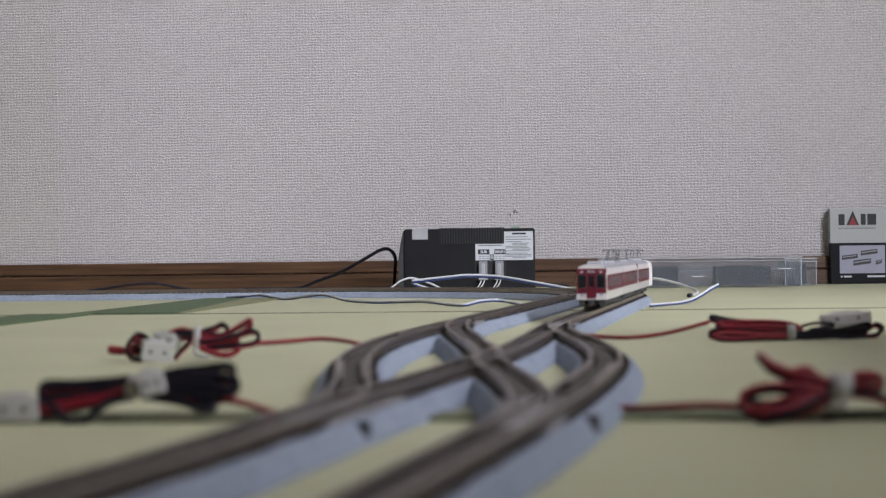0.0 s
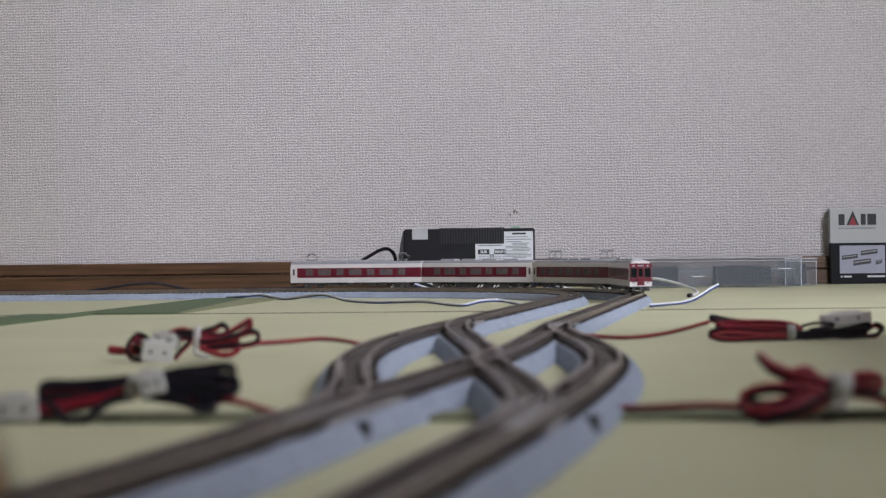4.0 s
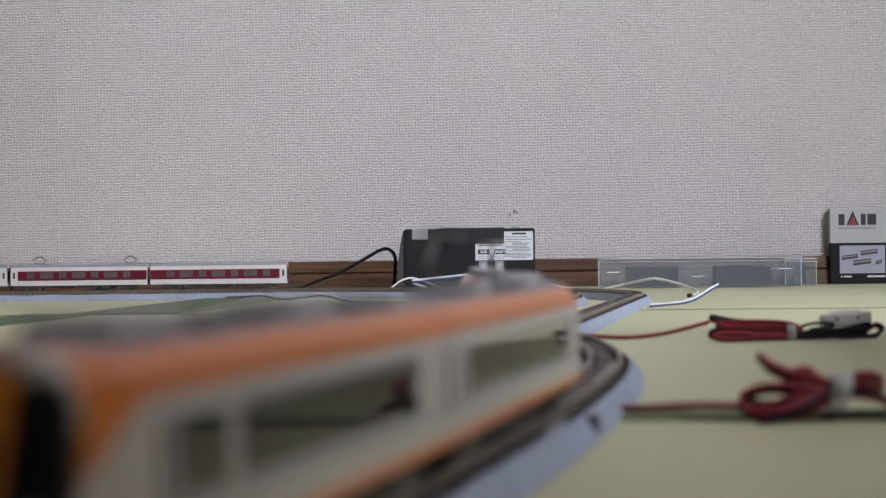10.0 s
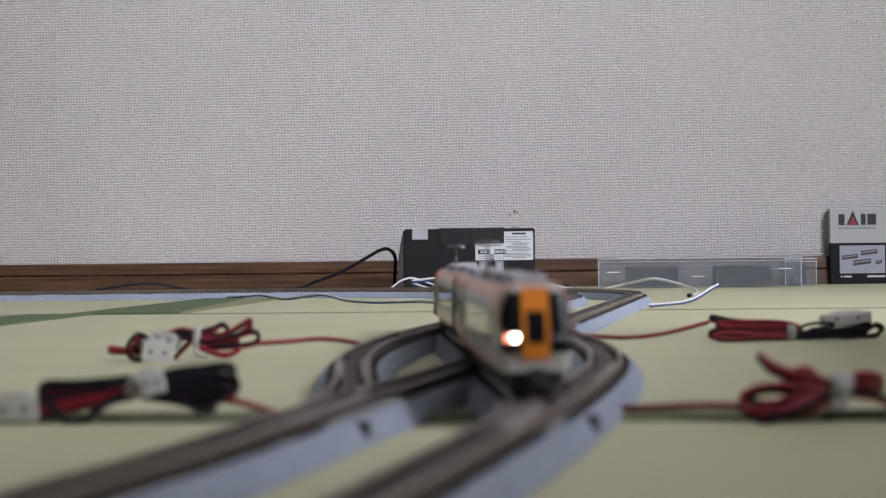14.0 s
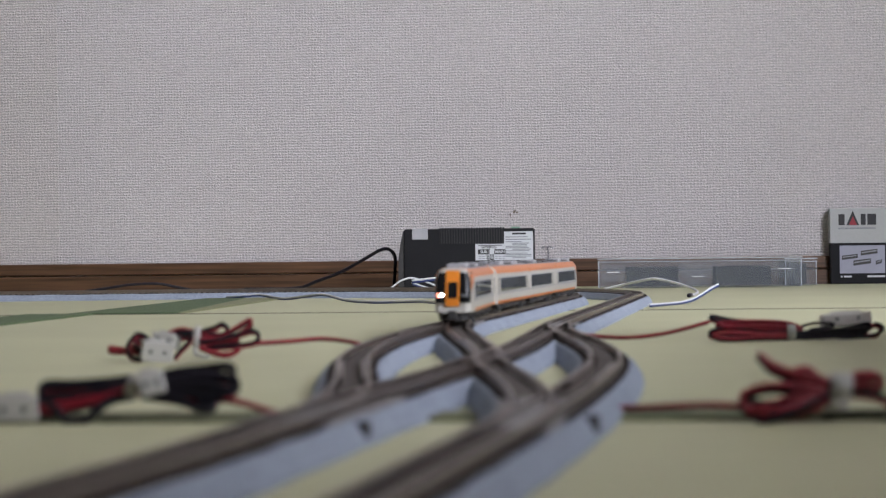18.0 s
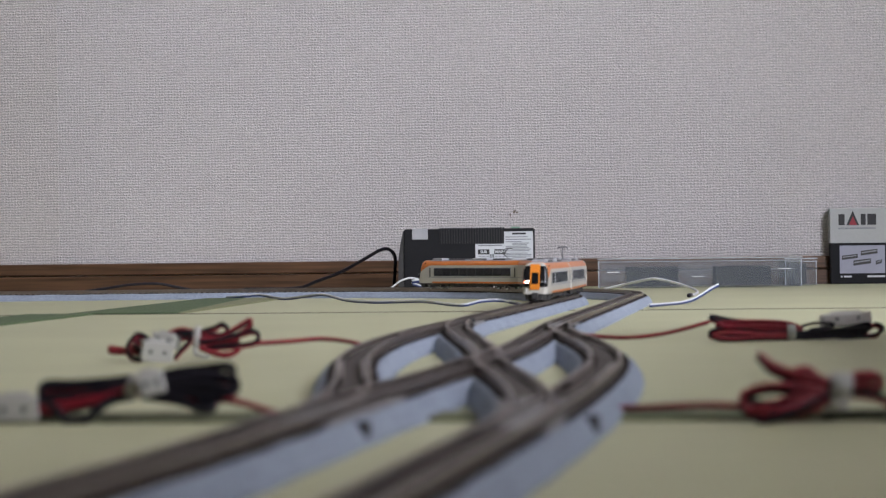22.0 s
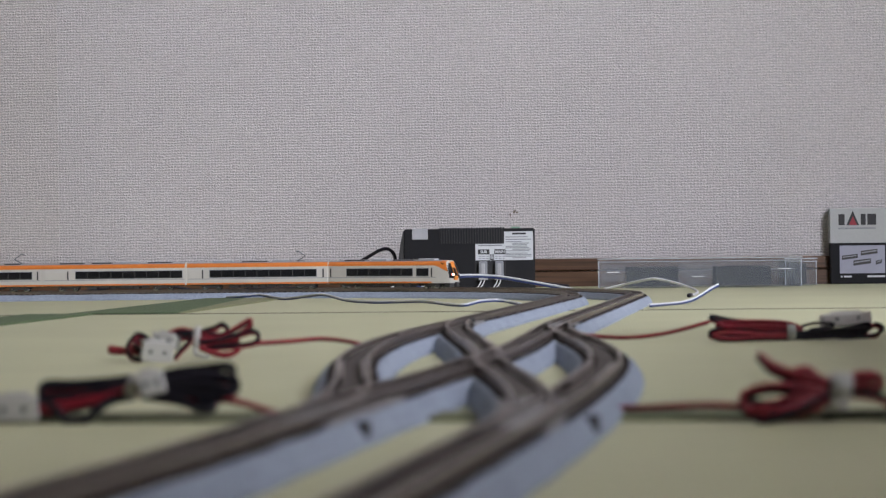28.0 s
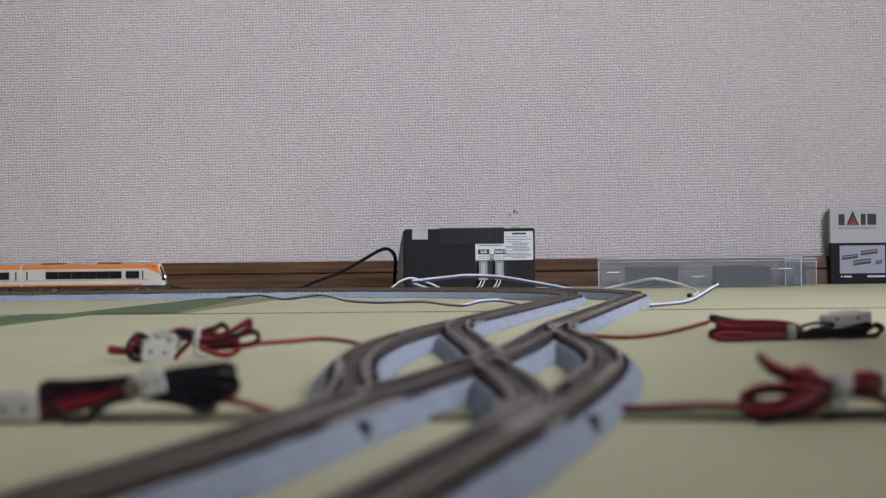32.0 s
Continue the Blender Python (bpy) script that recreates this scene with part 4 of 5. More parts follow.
wire_pair("blue and white feeder wires doubled back beside the controller", [(-0.0345, 2.03, 0.0100), (-0.026, 2.03, 0.0068), (-0.016, 2.03, 0.0035), (-0.008, 2.03, 0.0010)], r=0.0009, gap=0.0018)
cord("white_wire", "white feeder wire arching over the far track", [(-0.064, 2.03, 0.0010), (-0.054, 2.03, 0.0082), (-0.046, 2.03, 0.0138), (-0.036, 2.03, 0.0165), (-0.027, 2.03, 0.0148), (-0.012, 2.03, 0.0095), (0.004, 2.03, 0.0010)], 0.0010, M_WWIRE)
w = thing("feeder_wire", Matrix.Identity(4), "white wire end with a dark plug lying on the mat", "wire", "feeder wires")
part("wire", tube([(0.168, 1.95, 0.0035), (0.186, 1.93, 0.0085), (0.200, 1.90, 0.0125), (0.213, 1.88, 0.0150), (0.228, 1.86, 0.0120), (0.240, 1.83, 0.0075), (0.2435, 1.79, 0.0040), (0.2365, 1.75, 0.0020), (0.2285, 1.73, 0.0016)], 0.0013, 8, 8), M_WWIRE, w, smooth=True)
part("tip", tube([(0.2300, 1.733, 0.0018), (0.2270, 1.722, 0.0016), (0.2255, 1.712, 0.0018)], 0.0021, 8, 4), M_BLK, w, smooth=True)
wire_pair("flat blue and white feeder lead, its end in the air", [(0.158, 1.43, 0.0010), (0.1745, 1.46, 0.0010), (0.1900, 1.49, 0.0012), (0.2000, 1.50, 0.0030), (0.2080, 1.505, 0.0066), (0.2150, 1.51, 0.0105), (0.2235, 1.515, 0.0146)], r=0.00085, gap=0.0012, lift=0.9)


# ---- lidded plastic box and the card box ----
def clear_case(m, W, D, H, label, dark=False):
    c = thing("plastic_case", m, label, "storage case", "clear cases")
    t = 0.0014
    for nm, b in (("front_wall", (0, W, 0, t, 0.0005, H - 0.003)), ("back_wall", (0, W, D - t, D, 0.0005, H - 0.003)), ("side_wall", (0, t, t, D - t, 0.0005, H - 0.003)),
                  ("side_wall", (W - t, W, t, D - t, 0.0005, H - 0.003)), ("bottom", (t, W - t, t, D - t, 0.0005, 0.002))):
        part(nm, box(*b, 0.0005), M_CASE, c)
    part("lid", box(-0.001, W + 0.001, -0.001, D + 0.001, H - 0.003, H, 0.0012, 2), M_CASE, c)
    # pale strips laid on the edges as painted highlights of the clear plastic
    for nm, b in (("rim", (-0.0013, W + 0.0013, -0.0013, -0.0003, H - 0.0009, H + 0.0002)), ("rim", (-0.0013, W + 0.0013, -0.0012, -0.0003, H - 0.0042, H - 0.0036)),
                  ("edge", (-0.0003, 0.0006, -0.0005, 0.0005, 0.0005, H - 0.003)), ("edge", (W - 0.0006, W + 0.0003, -0.0005, 0.0005, 0.0005, H - 0.003))):
        part(nm, box(*b), M_CASEEDGE, c)
    if dark:
        part("insert", box(0.01, W - 0.01, 0.012, D - 0.012, 0.002, H * 0.82, 0.002), M_CASEIN, c, "dark grey insert")
    else:
        for x0, x1 in ((0.033, 0.092), (0.136, 0.198)):
            part("insert", box(x0, x1, 0.006, D - 0.01, 0.0024, H * 0.70, 0.0008), M_CASEIN, c, "dark blue-grey insert")
        for x in (0.031, 0.0925, 0.1345, 0.199):
            part("rib", box(x, x + 0.0012, 0.0015, 0.004, 0.004, H - 0.004), M_CASE, c)
        notch = [(0.0925, 0.0285), (0.0965, 0.0105), (0.1305, 0.0105), (0.1345, 0.0285)]
        part("latch", loft([[Vector((x, y, z)) for x, z in notch] for y in (0.0003, 0.006)]), M_CASE, c)
        for x0, z in ((0.010, 0.0182), (0.107, 0.0125), (0.206, 0.0205)):
            part("moulded_mark", box(x0, x0 + 0.014, -0.0006, 0.0002, z, z + 0.0009), M_WHITEP, c)
            part("latch", box(x0 - 0.006, x0 + 0.020, 0.0002, 0.003, z - 0.010, z + 0.009, 0.0006), M_CASE, c)
    return c


clear_case(pose(0.1795, 2.155, 0, 0, 0, -4), 0.232, 0.085, 0.0345, "milky clear plastic case with dark inserts by the skirting")
clear_case(pose(0.400, 2.18, 0, 0, 0, -4), 0.036, 0.07, 0.0325, "smoky clear plastic case standing behind the larger one", True)


def card_box():
    W, D, H = 0.150, 0.018, 0.0892
    b = thing("card_box", pose(0.4710, 2.266, 0, 0, 0, -5.0) @ Matrix.Diagonal((1.0476, 1.0, 1.025, 1.0)), "white and black printed card box with a coach picture", "box")
    part("carton", box(0, W, 0, D, 0.0003, H, 0.0006), M_CARD, b)
    up = part("top_band", box(-0.0003, W + 0.0003, -0.0004, D + 0.0004, 0.0485, H + 0.0004, 0.0004), M_CARTON, b, "greyish white upper half of the carton")
    # the maker's mark as plain bars and a red wedge
    for x0, x1, z1 in ((0.0095, 0.0165, 0.0828), (0.0350, 0.0405, 0.0828), (0.0425, 0.0525, 0.0828)):
        part("printed_shape", box(x0, x1, -0.0008, -0.0003, 0.0698, z1), M_INK, up)
    tri = [(0.0185, 0.0695), (0.0330, 0.0695), (0.0258, 0.0868)]
    part("printed_shape", loft([[Vector((x, y, z)) for x, z in tri] for y in (-0.0007, -0.0003)]), M_INK, up)
    tri = [(0.0212, 0.0697), (0.0306, 0.0697), (0.0259, 0.0802)]
    part("red_wedge", loft([[Vector((x, y, z)) for x, z in tri] for y in (-0.0010, -0.0005)]), M_RED, up, "red wedge")
    x = 0.0095
    rng = random.Random(9)
    while x < 0.051:
        w = rng.uniform(0.0012, 0.0030)
        part("printed_mark", box(x, x + w, -0.0008, -0.0003, 0.0650, 0.0668), M_INKG, up)
        x += w + 0.0007
    lilac = mat("lilac_print", (0.34, 0.345, 0.42), 0.5, var=0.06, scale=30)
    pic = part("picture", box(0.0105, 0.0620, -0.0008, -0.0002, 0.0125, 0.0455), lilac, b, "pale lilac picture panel")
    for x0, z0, w, h in ((0.0130, 0.0285, 0.018, 0.0050), (0.0345, 0.0335, 0.019, 0.0055), (0.0260, 0.0215, 0.020, 0.0062), (0.0515, 0.0225, 0.007, 0.0045)):
        q = [(x0, z0), (x0 + w, z0 + h * 0.45), (x0 + w, z0 + h * 1.4), (x0, z0 + h)]
        part("printed_coach", loft([[Vector((x, y, z)) for x, z in q] for y in (-0.0012, -0.0006)]), M_DARK, pic)
        q = [(x0 + 0.001, z0 + h * 0.5), (x0 + w - 0.001, z0 + h * 0.9), (x0 + w - 0.001, z0 + h * 1.15), (x0 + 0.001, z0 + h * 0.75)]
        part("printed_line", loft([[Vector((x, y, z)) for x, z in q] for y in (-0.0015, -0.001)]), M_GREYP, pic)
    part("picture", box(0.0645, 0.1300, -0.0008, -0.0002, 0.0125, 0.0455), lilac, b)
    for x0, x1 in ((0.0115, 0.0135), (0.0150, 0.0240), (0.0420, 0.0620)):
        part("printed_line", box(x0, x1, -0.0008, -0.0002, 0.0078, 0.0098), M_PAPER, b)
    return b


card_box()


# ---- turnout leads: red and black twin wire coiled up and tied, with white plugs ----
WIRE_R = 0.00074
RB, BR_, RR, BB, R1, B1 = (M_RED, M_BLK), (M_BLK, M_RED), (M_RED, M_RED), (M_BLK, M_BLK), (M_RED,), (M_BLK,)


def strand(bundle, colours, pts):
    """Wires lying side by side along points in millimetres: sideways, away, up."""
    for k, col in enumerate(colours):
        line = [Vector((x, y + 0.9 * k, max(0.75, z - 1.1 * k))) * MM for x, y, z in pts]
        part("red_wire" if col is M_RED else "black_wire", tube(line, WIRE_R, 7, 6), col, bundle, smooth=True)


def cable_tie(bundle, x, y, z0, z1, wide, deep, lean=0.0):
    """A flat band round the bundle, thicker than a wire."""
    rings = []
    for dx, grow in ((-wide / 2, 0.9), (-wide / 2 + 0.3, 1.0), (wide / 2 - 0.3, 1.0), (wide / 2, 0.9)):
        rings.append([Vector((x + dx + lean * math.sin(q), y + deep * grow * math.cos(q), (z0 + z1) / 2 + (z1 - z0) / 2 * grow * math.sin(q))) * MM for q in [2 * math.pi * i / 16 for i in range(16)]])
    part("cable_tie", loft(rings), M_PLUG, bundle, "white cable tie", smooth=True)


def wire_plug(bundle, m, sx, sy, sz, material=M_PLUG):
    """A two-pin plug housing with a keyed ridge and dark contacts."""
    bm = box(-sx / 2, sx / 2, -sy / 2, sy / 2, -sz / 2, sz / 2, 0.0006, 2)
    box(-sx * 0.30, sx * 0.30, -sy * 0.25, sy * 0.25, sz / 2 - 0.0002, sz / 2 + 0.0011, 0.0003, 1, bm)
    pl = part("plug", bm, material, bundle, "white plastic plug")
    pl.matrix_basis = m
    for q in (-0.22, 0.22):
        part("contact", box(-sx / 2 - 0.0002, -sx / 2 + 0.001, q * sy - 0.0006, q * sy + 0.0006, -0.0008, 0.0008), M_INK, pl)
        part("contact_slot", box(q * sx - 0.0006, q * sx + 0.0006, -sy / 2 - 0.0002, -sy / 2 + 0.001, -0.0007, 0.0007), M_INK, pl)
    return pl


def lead_out(bundle, pts):
    """The twin wire that runs from the bundle to the turnout, in room metres."""
    back = bundle.matrix_world.inverted()
    for col, o in ((M_RED, 0.0), (M_BLK, 1.0)):
        part("red_wire" if col is M_RED else "black_wire", tube([back @ (Vector(p) + Vector((0, 0.0008 * o, -0.0004 * o + 0.0006))) for p in pts], 0.0008, 7, 8), col, bundle, smooth=True)


LEAD = "red and black wires tied in a bundle"


def far_right_bundle():
    b = thing("wire_bundle", pose(0.1665, 0.885, 0), LEAD + ", white plug on top", "wire bundle", "turnout leads")
    strand(b, BR_, [(-2.1, 0, 7.1), (-18.0, 0, 9.4), (-29.5, 0, 10.5), (-39.1, 0, 12.3), (-38.6, 0, 10.7), (-27.6, 0, 8.3), (-13.2, 0, 7.2), (-2.1, 0, 5.6)])
    strand(b, RR, [(3.0, -1, 6.6), (-4.7, -1, 9.0), (-18.1, -1, 9.9), (-32.5, -1, 9.4), (-37.3, -1, 8.8), (-29.7, -1, 7.4), (-14.3, -1, 6.3), (-0.9, -1, 4.7)])
    strand(b, RR, [(3.5, -2, 5.6), (-6.0, -2.4, 7.0), (-18.1, -2.6, 7.6), (-30.0, -2.4, 7.4), (-35.0, -2, 7.0), (-24.0, -2, 5.6), (-10.0, -2, 5.0), (-0.9, -2, 4.2)])
    strand(b, BR_, [(-2.5, -2, 4.7), (-20.3, -2, 5.4), (-33.7, -2, 6.8), (-40.6, -2, 4.7), (-37.6, -2, 2.7), (-23.2, -2, 3.1), (-2.5, -2, 2.8)])
    strand(b, RB, [(-2.4, -3, 3.6), (-18.0, -3.5, 3.6), (-31.0, -3.5, 4.4), (-39.0, -3, 3.2), (-32.0, -3, 1.8), (-16.0, -3, 2.2), (-2.5, -3, 2.2)])
    strand(b, BB, [(-2.7, -3, 2.9), (10.2, -3, 4.2), (24.6, -3, 6.4), (33.3, -3, 8.2), (35.2, -3, 6.7), (29.4, -3, 4.4), (15.0, -3, 2.7), (-2.7, -3, 2.4)])
    strand(b, BB, [(-2.6, -4, 3.8), (9.0, -4.2, 4.8), (22.0, -4.4, 5.6), (31.0, -4, 6.4), (33.0, -4, 4.8), (24.0, -4, 3.4), (10.0, -4, 3.0), (-2.7, -4, 2.4)])
    strand(b, B1, [(-2.1, 0, 5.1), (7.0, 0, 7.9), (12.8, 0, 8.5), (18.6, 0, 7.8), (16.6, 0, 6.4), (7.0, 0, 5.5)])
    strand(b, RR, [(-1.9, -1, 3.7), (15.4, -1, 3.5), (29.8, -1, 2.9), (38.5, -1, 2.8), (40.4, -1, 6.1), (38.0, -1, 7.6), (33.7, -1, 6.2), (20.2, -1, 4.4)])
    strand(b, B1, [(-1.5, -4, 2.4), (14.6, -5, 2.3), (22.2, -5, 1.5), (33.7, -5, 2.1), (40.2, -4, 4.3), (40.7, -3, 7.2), (37.3, -2, 8.1)])
    cable_tie(b, -2.2, -1.5, 0.6, 8.0, 3.6, 5.2)
    wire_plug(b, pose(0.0255, 0.006, 0.0098, -8, -3, 4), 0.0235, 0.0078, 0.0058, M_WHITEP)
    lead_out(b, [(0.128, 0.90, 0.0085), (0.118, 0.90, 0.0058), (0.105, 0.905, 0.0026), (0.090, 0.91, 0.0010), (0.075, 0.925, 0.0012), (0.062, 0.94, 0.003)])


def near_right_bundle():
    b = thing("wire_bundle", pose(0.1005, 0.473, 0), LEAD + ", loosely looped", "wire bundle", "turnout leads")
    strand(b, RB, [(-2.3, 0, 9.0), (-6.9, 0, 11.1), (-13.5, 0, 13.2), (-18.1, 0, 15.3), (-20.9, 0, 17.4), (-19.2, 0, 16.3), (-14.1, 0, 12.7), (-8.9, 0, 13.7), (-5.9, 0, 11.8), (-2.3, 0, 9.5)])
    strand(b, RB, [(-2.0, -1.5, 9.4), (-6.0, -1.6, 11.4), (-11.0, -1.6, 12.4), (-16.0, -1.4, 13.9), (-19.6, -1, 16.0), (-17.0, -1, 13.6), (-11.0, -1, 11.2), (-5.0, -1, 10.2), (-1.5, -1, 9.0)])
    strand(b, RB, [(-2.2, -2, 8.4), (-10.6, -3, 9.3), (-18.9, -4, 9.7), (-25.0, -4, 8.0), (-25.8, -4, 5.7), (-23.7, -5, 3.0), (-20.4, -6, 2.0), (-15.3, -6, 4.0), (-8.8, -4, 5.8), (-2.7, -2, 7.1)])
    strand(b, RB, [(-1.8, 0, 7.9), (-7.9, 0, 8.3), (-14.1, 0, 8.6), (-19.3, 0, 8.7), (-22.9, 0, 7.2), (-25.0, 0, 4.6), (-20.3, 0, 3.0), (-13.7, 0, 4.2), (-7.0, 0, 5.7), (-1.8, 0, 7.4)])
    strand(b, BR_, [(-2.0, 2, 8.8), (-9.0, 2, 9.8), (-16.0, 3, 9.2), (-22.5, 3, 7.4), (-24.0, 2, 5.6), (-18.0, 2, 4.8), (-10.0, 2, 6.0), (-2.0, 1, 7.2)])
    strand(b, RB, [(-2.4, -3, 7.6), (-8.0, -4, 7.4), (-14.0, -5, 6.6), (-19.0, -5.4, 5.0), (-22.6, -5.4, 3.8), (-17.0, -5.6, 3.2), (-9.0, -5, 4.6), (-3.0, -4, 6.2)])
    strand(b, BB, [(-2.4, -4, 6.6), (-9.0, -6, 4.4), (-15.0, -7, 2.8), (-20.0, -7.4, 1.6)])
    strand(b, RR, [(-2.0, -5, 6.6), (-9.0, -6.5, 5.0), (-15.0, -7, 3.6), (-19.6, -7, 3.2), (-23.0, -6.4, 4.4), (-21.0, -6, 2.4), (-14.0, -6, 2.6), (-6.0, -5.4, 4.8)])
    strand(b, B1, [(-4.1, -6, 7.4), (-10.6, -8, 4.6), (-16.7, -8, 2.4), (-21.1, -7, 0.8), (-22.4, -6, 2.3), (-17.1, -5, 3.9)])
    strand(b, RB, [(-0.7, 0, 9.0), (2.9, 0, 11.5), (7.5, 0, 12.2), (10.3, 0, 10.6), (9.5, 0, 8.8), (4.9, 0, 8.1), (-0.8, 0, 7.9)])
    strand(b, RB, [(-1.4, -3, 8.7), (1.5, -4, 9.2), (5.5, -4, 9.7), (7.1, -4, 11.7), (5.6, -4, 12.0), (2.0, -3, 10.8), (-1.0, -2, 9.6)])
    strand(b, BR_, [(-1.2, -2, 7.8), (3.7, -3, 7.6), (8.3, -3, 6.8), (11.3, -3, 5.5), (13.9, -3, 3.9), (19.0, -2, 1.6), (26.0, 0, 0.9)])
    strand(b, B1, [(-5.1, -1, 1.6), (-0.8, 0, 1.9), (6.9, 0, 2.2), (14.6, 0, 2.0), (24.0, 1, 0.9)])
    cable_tie(b, -0.9, -2.0, 4.2, 12.6, 5.0, 5.0, 0.8)
    cable_tie(b, -1.8, -3.5, 2.6, 6.4, 4.6, 3.6, 0.5)
    lead_out(b, [(0.0765, 0.473, 0.0036), (0.066, 0.478, 0.0036), (0.054, 0.485, 0.0026), (0.043, 0.495, 0.0018), (0.034, 0.50, 0.003)])


def far_left_bundle():
    b = thing("wire_bundle", pose(-0.1055, 0.775, 0), LEAD + ", white plugs against it", "wire bundle", "turnout leads")
    strand(b, RR, [(-18.5, 0, 7.8), (-26.2, 0, 5.6), (-33.2, 0, 6.2), (-32.9, 0, 4.9), (-25.3, 0, 4.6), (-20.2, 0, 3.8)])
    strand(b, BR_, [(-17.3, -2, 10.0), (-21.4, -3, 11.8), (-25.1, -4, 7.6), (-25.1, -4, 3.5), (-22.2, -4, 1.6), (-18.8, -4, 1.4)])
    strand(b, BR_, [(-19.1, -1, 9.5), (-22.8, -2, 8.8), (-21.6, -2, 5.4), (-19.9, -2, 3.2)])
    strand(b, RB, [(-15.7, 4, 8.4), (-11.2, 3, 11.0), (-3.3, 2, 13.5), (2.9, 0, 10.5), (7.2, 0, 8.3)])
    strand(b, RB, [(-13.0, 5, 7.4), (-9.0, 4, 9.6), (-2.0, 3, 12.6), (4.0, 1, 12.0), (9.0, 0, 10.0)])
    strand(b, BR_, [(-10.8, 0, 9.4), (-4.8, 0, 11.5), (1.2, 0, 12.2), (4.6, 0, 9.6)])
    strand(b, BB, [(-9.8, -2, 8.0), (-5.0, -2, 9.6), (0.6, -2, 10.4), (5.2, -2, 8.0)])
    strand(b, BR_, [(-3.2, -5, 10.0), (1.6, -6, 11.6), (-0.6, -6, 7.4), (-4.0, -6, 4.1), (-5.7, -6, 1.4)])
    strand(b, BR_, [(2.9, 0, 12.2), (9.8, 0, 13.9), (13.2, 0, 15.5), (15.8, 0, 12.9), (12.3, 0, 10.8), (7.2, 0, 11.3)])
    strand(b, RB, [(3.8, 0, 9.2), (12.3, 0, 10.4), (20.9, 0, 15.0), (24.8, 0, 17.1), (25.2, 0, 15.0), (20.0, 0, 11.2), (12.3, 0, 8.7)])
    strand(b, BR_, [(3.9, -1, 7.6), (15.8, -1, 9.6), (25.3, -1, 12.4), (28.6, -1, 10.7), (26.9, -1, 7.7), (19.2, -1, 6.5), (7.3, -1, 5.8)])
    strand(b, RB, [(3.5, 2, 10.6), (9.0, 2, 11.4), (15.0, 2, 10.2), (20.0, 2, 8.4), (14.0, 2, 7.0), (6.0, 2, 6.8)])
    strand(b, RR, [(4.1, -3, 6.4), (10.9, -3, 3.6), (16.8, -3, 3.2), (21.1, -3, 5.8)])
    cable_tie(b, 2.9, -1.0, 5.0, 14.8, 2.4, 4.4, 0.6)
    part("tie_end", tube([Vector(q) * MM for q in ((2.6, -5, 5.4), (3.2, -7, 3.4), (5.6, -8.4, 2.6), (9.0, -9, 2.2))], 0.0010, 6, 6), M_PLUG, b, "loose end of the cable tie", smooth=True)
    wire_plug(b, pose(-0.0130, -0.006, 0.0046, 4, 6, 14), 0.0130, 0.0085, 0.0084)
    wire_plug(b, pose(-0.0095, -0.003, 0.0088, -8, 14, -16), 0.0105, 0.0075, 0.0052)
    lead_out(b, [(-0.0790, 0.775, 0.0066), (-0.066, 0.80, 0.0062), (-0.053, 0.81, 0.0066), (-0.040, 0.80, 0.0055), (-0.030, 0.79, 0.003)])


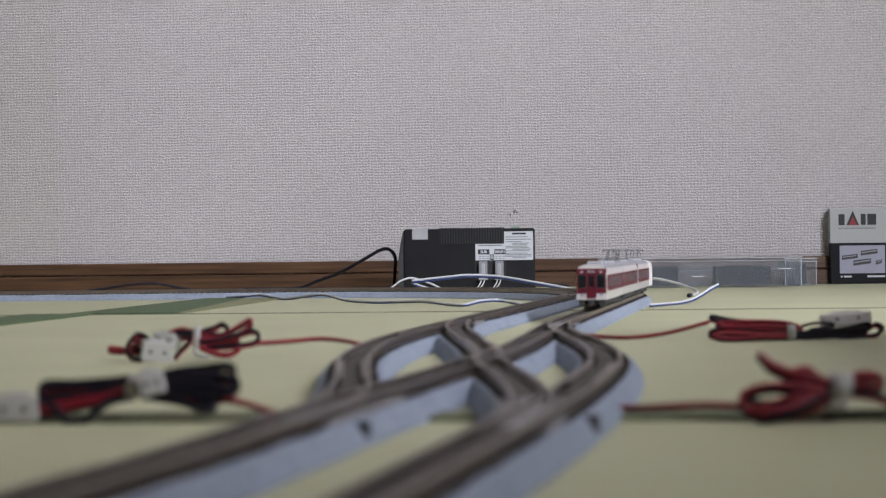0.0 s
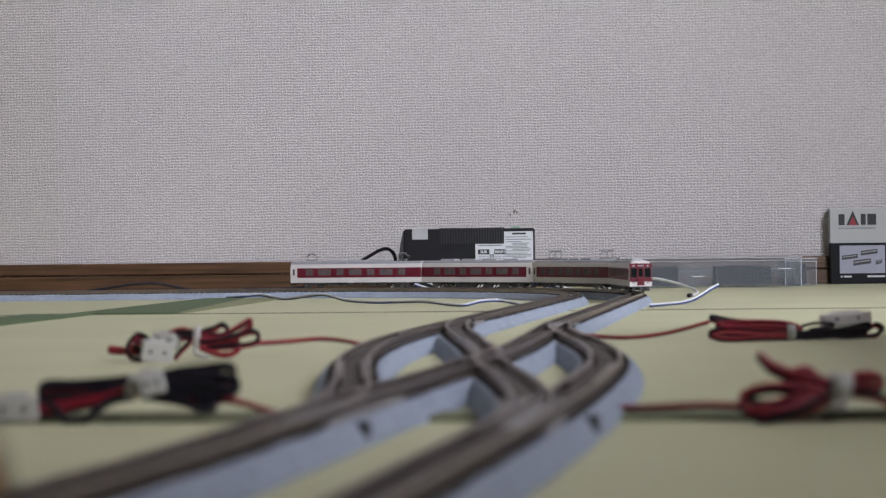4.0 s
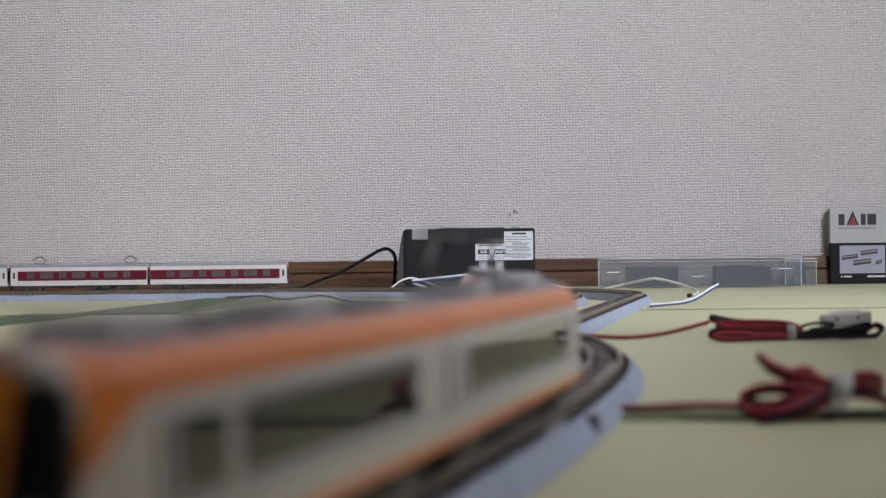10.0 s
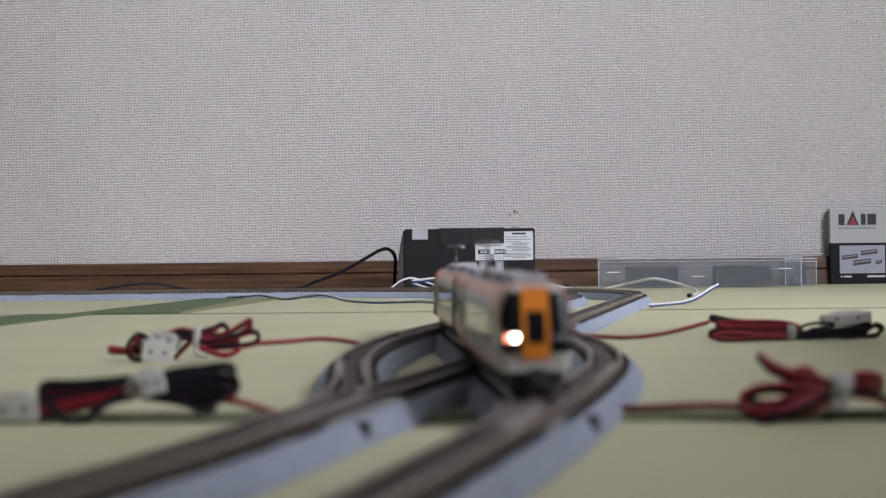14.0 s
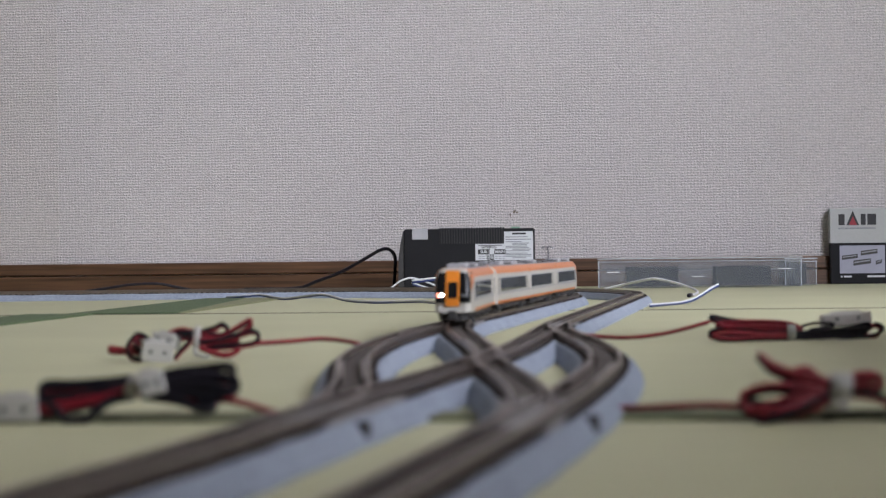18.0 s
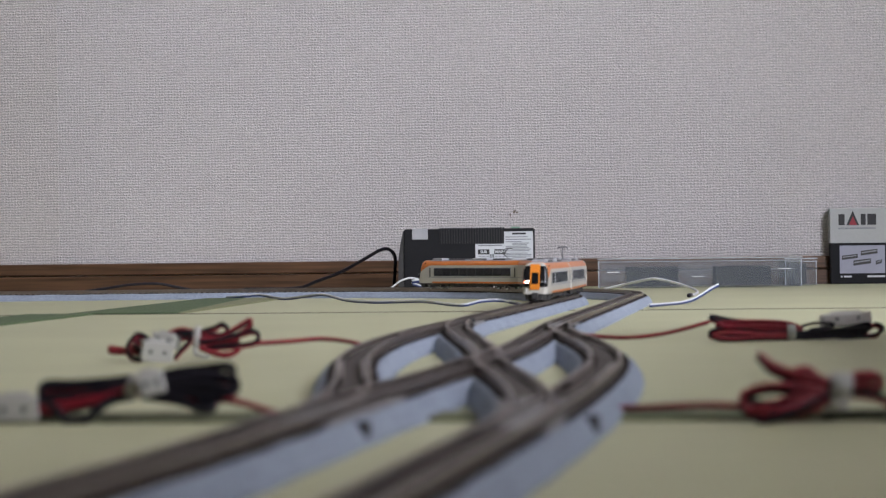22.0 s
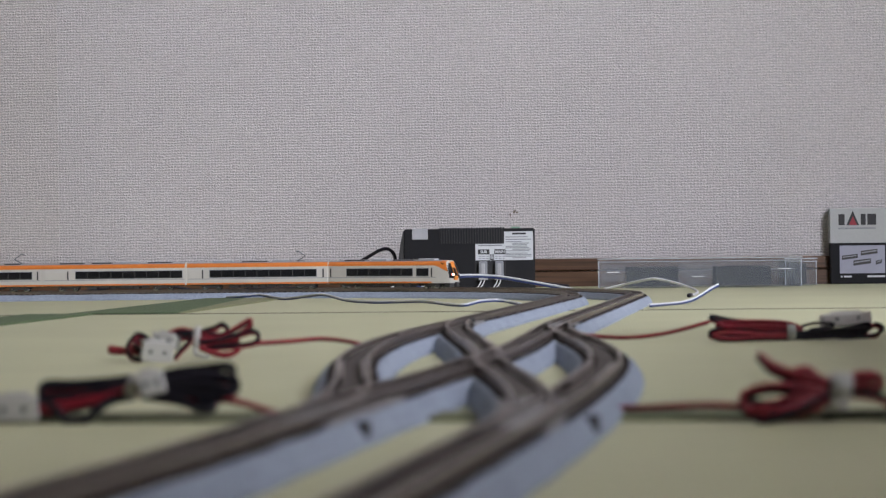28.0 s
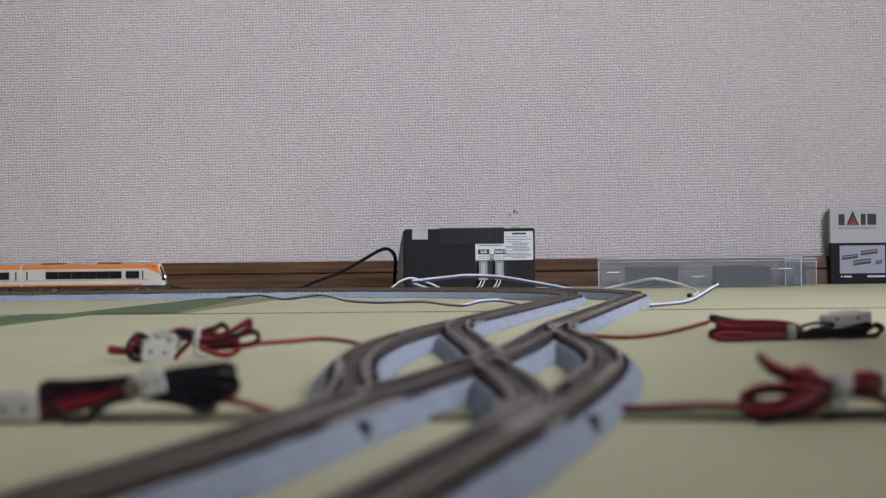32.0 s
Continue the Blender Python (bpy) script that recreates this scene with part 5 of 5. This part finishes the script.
def near_left_bundle():
    b = thing("wire_bundle", pose(-0.0800, 0.497, 0), "dark coiled red and black wires, white plug at the end", "wire bundle", "turnout leads")
    strand(b, BB, [(-3.4, 0, 11.8), (-10.6, 0, 11.0), (-18.8, 0, 10.6), (-25.4, 0, 10.7), (-27.6, 0, 9.3), (-27.0, 0, 7.7), (-18.8, 0, 7.6), (-10.6, 0, 9.1), (-3.5, 0, 9.9)])
    strand(b, BR_, [(-3.3, -1, 10.7), (-10.4, -1, 9.7), (-18.6, -1, 9.6), (-25.7, -1, 9.4), (-27.6, -1, 7.7), (-26.3, -1, 5.5), (-18.1, -1, 6.5), (-9.3, -1, 8.1), (-3.3, -1, 9.1)])
    strand(b, BB, [(-3.0, -3, 9.8), (-11.1, -3, 8.3), (-19.9, -3, 7.0), (-25.9, -3, 7.3), (-27.5, -3, 5.7), (-25.9, -3, 4.1), (-19.3, -3, 5.1), (-10.1, -3, 6.6), (-3.0, -3, 8.4)])
    strand(b, RB, [(-2.8, -4, 8.8), (-9.9, -4, 7.2), (-18.1, -4, 5.7), (-25.1, -4, 4.7), (-27.0, -4, 3.9), (-24.1, -4, 3.0), (-17.5, -4, 4.6), (-8.8, -4, 6.4), (-2.8, -4, 8.0)])
    strand(b, RB, [(-3.0, 2, 10.6), (-12.0, 3, 9.6), (-20.0, 3, 9.0), (-26.0, 2, 7.0), (-22.0, 2, 5.6), (-12.0, 2, 7.2), (-3.0, 2, 8.6)])
    strand(b, BB, [(-1.9, -6, 7.8), (-7.7, -7, 6.6), (-11.3, -8, 4.3), (-14.1, -8, 1.6), (-17.3, -8, 1.0), (-20.0, -8, 1.4), (-21.8, -7, 3.8), (-24.9, -5, 5.8)])
    strand(b, BB, [(-1.8, 0, 10.7), (7.0, 0, 13.3), (15.8, 0, 14.3), (21.8, 0, 14.8), (24.0, 0, 13.6), (22.9, 0, 12.0), (15.7, 0, 12.6), (5.9, 0, 11.1), (-1.8, 0, 9.6)])
    strand(b, BB, [(-1.5, -2, 10.2), (7.3, -2, 11.8), (17.1, -2, 11.9), (23.6, -2, 11.3), (25.1, -2, 9.9), (23.6, -2, 8.6), (16.0, -2, 9.5), (6.1, -2, 9.6), (-1.5, -2, 9.2)])
    strand(b, RB, [(-1.7, -1, 9.1), (8.7, -1, 9.0), (18.6, -1, 8.9), (23.5, -1, 7.7), (22.9, -1, 6.1), (16.9, -1, 6.7), (7.1, -1, 7.3), (-1.7, -1, 8.0)])
    strand(b, BB, [(-1.2, -4, 9.8), (7.7, -5, 10.4), (16.4, -5, 10.0), (22.9, -5, 8.6), (22.8, -5, 6.9), (15.2, -5, 7.6), (6.6, -5, 8.2), (-1.2, -4, 8.5)])
    strand(b, RB, [(-1.4, 2, 9.6), (8.0, 3, 11.0), (17.0, 3, 12.0), (23.0, 2, 11.0), (20.0, 2, 9.4), (10.0, 2, 9.0), (-1.4, 2, 8.6)])
    strand(b, RR, [(-1.2, -4, 8.2), (6.4, -4, 6.5), (14.0, -4, 5.6), (20.5, -4, 5.8)])
    strand(b, BB, [(0.1, -5, 7.7), (7.8, -6, 6.6), (14.9, -7, 4.5), (17.6, -7, 3.9), (19.4, -6, 5.1), (14.7, -5, 6.5)])
    cable_tie(b, -2.8, -2.0, 5.4, 12.6, 2.6, 5.6, 0.9)
    wire_plug(b, pose(0.0030, -0.008, 0.0104, -10, -14, 12), 0.0070, 0.0052, 0.0060)
    wire_plug(b, pose(-0.0335, -0.004, 0.0040, 0, 0, 4), 0.0120, 0.0068, 0.0064)
    lead_out(b, [(-0.0595, 0.493, 0.0058), (-0.052, 0.490, 0.0042), (-0.045, 0.484, 0.0026), (-0.038, 0.475, 0.0018), (-0.030, 0.468, 0.0030)])


far_right_bundle()
near_right_bundle()
far_left_bundle()
near_left_bundle()


# ---- small fittings of the turnouts ----
for base, path, f0, f1 in ((turn_nl, main, 0.00, 0.13), (turn_nr, diag, 0.00, 0.13), (turn_fl, diag, 0.90, 0.985), (turn_fr, main, 0.90, 0.985)):
    seg = cut(path, f0, f1)
    o = base.matrix_world.translation
    for prof, nm in (([(-0.0038, 0.0062), (-0.0036, 0.0074), (0.0036, 0.0074), (0.0038, 0.0062)], "point_plate"),
                     ([(0.0062, 0.0060), (0.0064, 0.0071), (0.0082, 0.0071), (0.0084, 0.0058)], "edge_plate"), ([(-0.0084, 0.0058), (-0.0082, 0.0071), (-0.0064, 0.0071), (-0.0062, 0.0060)], "edge_plate")):
        bm = sweep(seg, prof)
        bm.transform(Matrix.Translation((-o.x, -o.y, 0)))
        part(nm, bm, M_FROG, base, "worn pale grey plate")
for base, path, f in ((turn_nl, main, 0.035), (turn_nr, loop_r, 0.085)):
    st = stations(path)
    p, h = at(path, st, f * st[-1])
    o = base.matrix_world.translation
    nt = part("side_notch", box(0.0088, 0.0124, -0.0017, 0.0017, 0.0014, 0.0058, 0.0005), M_INK, base, "dark slot in the roadbed side")
    nt.matrix_basis = Matrix.Translation((p.x - o.x, p.y - o.y, 0)) @ Matrix.Rotation(-h, 4, "Z")
st = stations(diag)
p, h = at(diag, st, 0.93 * st[-1])
o = turn_fl.matrix_world.translation
lv = part("switch_lever", cyl((0.0055, 0, 0.006), (0.0055, 0, 0.0094), 0.0013, 10), M_DARK, turn_fl, "small dark lever")
lv.matrix_basis = Matrix.Translation((p.x - o.x, p.y - o.y, 0)) @ Matrix.Rotation(-h, 4, "Z")


def guard_rail(base, path, f0, f1, o):
    """A short check rail beside a running rail."""
    c = base.matrix_world.translation
    bm = sweep(cut(path, f0, f1), [(o - 0.0006, 0.0066), (o - 0.0004, 0.0089), (o + 0.0004, 0.0089), (o + 0.0006, 0.0066)])
    bm.transform(Matrix.Translation((-c.x, -c.y, 0)))
    part("guard_rail", bm, M_RAIL, base)


for base, path, f0, f1 in ((crossing, main, 0.36, 0.58), (crossing, diag, 0.36, 0.58), (turn_nr, loop_r, 0.20, 0.34), (turn_nl, loop_l, 0.20, 0.34),
                           (turn_fr, loop_r, 0.68, 0.82), (turn_fl, loop_l, 0.68, 0.82)):
    for o in (-0.0034, 0.0034):
        guard_rail(base, path, f0, f1, o)


def motions():
    run_train(express, inner, EXPRESS_RUN)
    run_train(commuter, outer, COMMUTER_RUN)


motions()
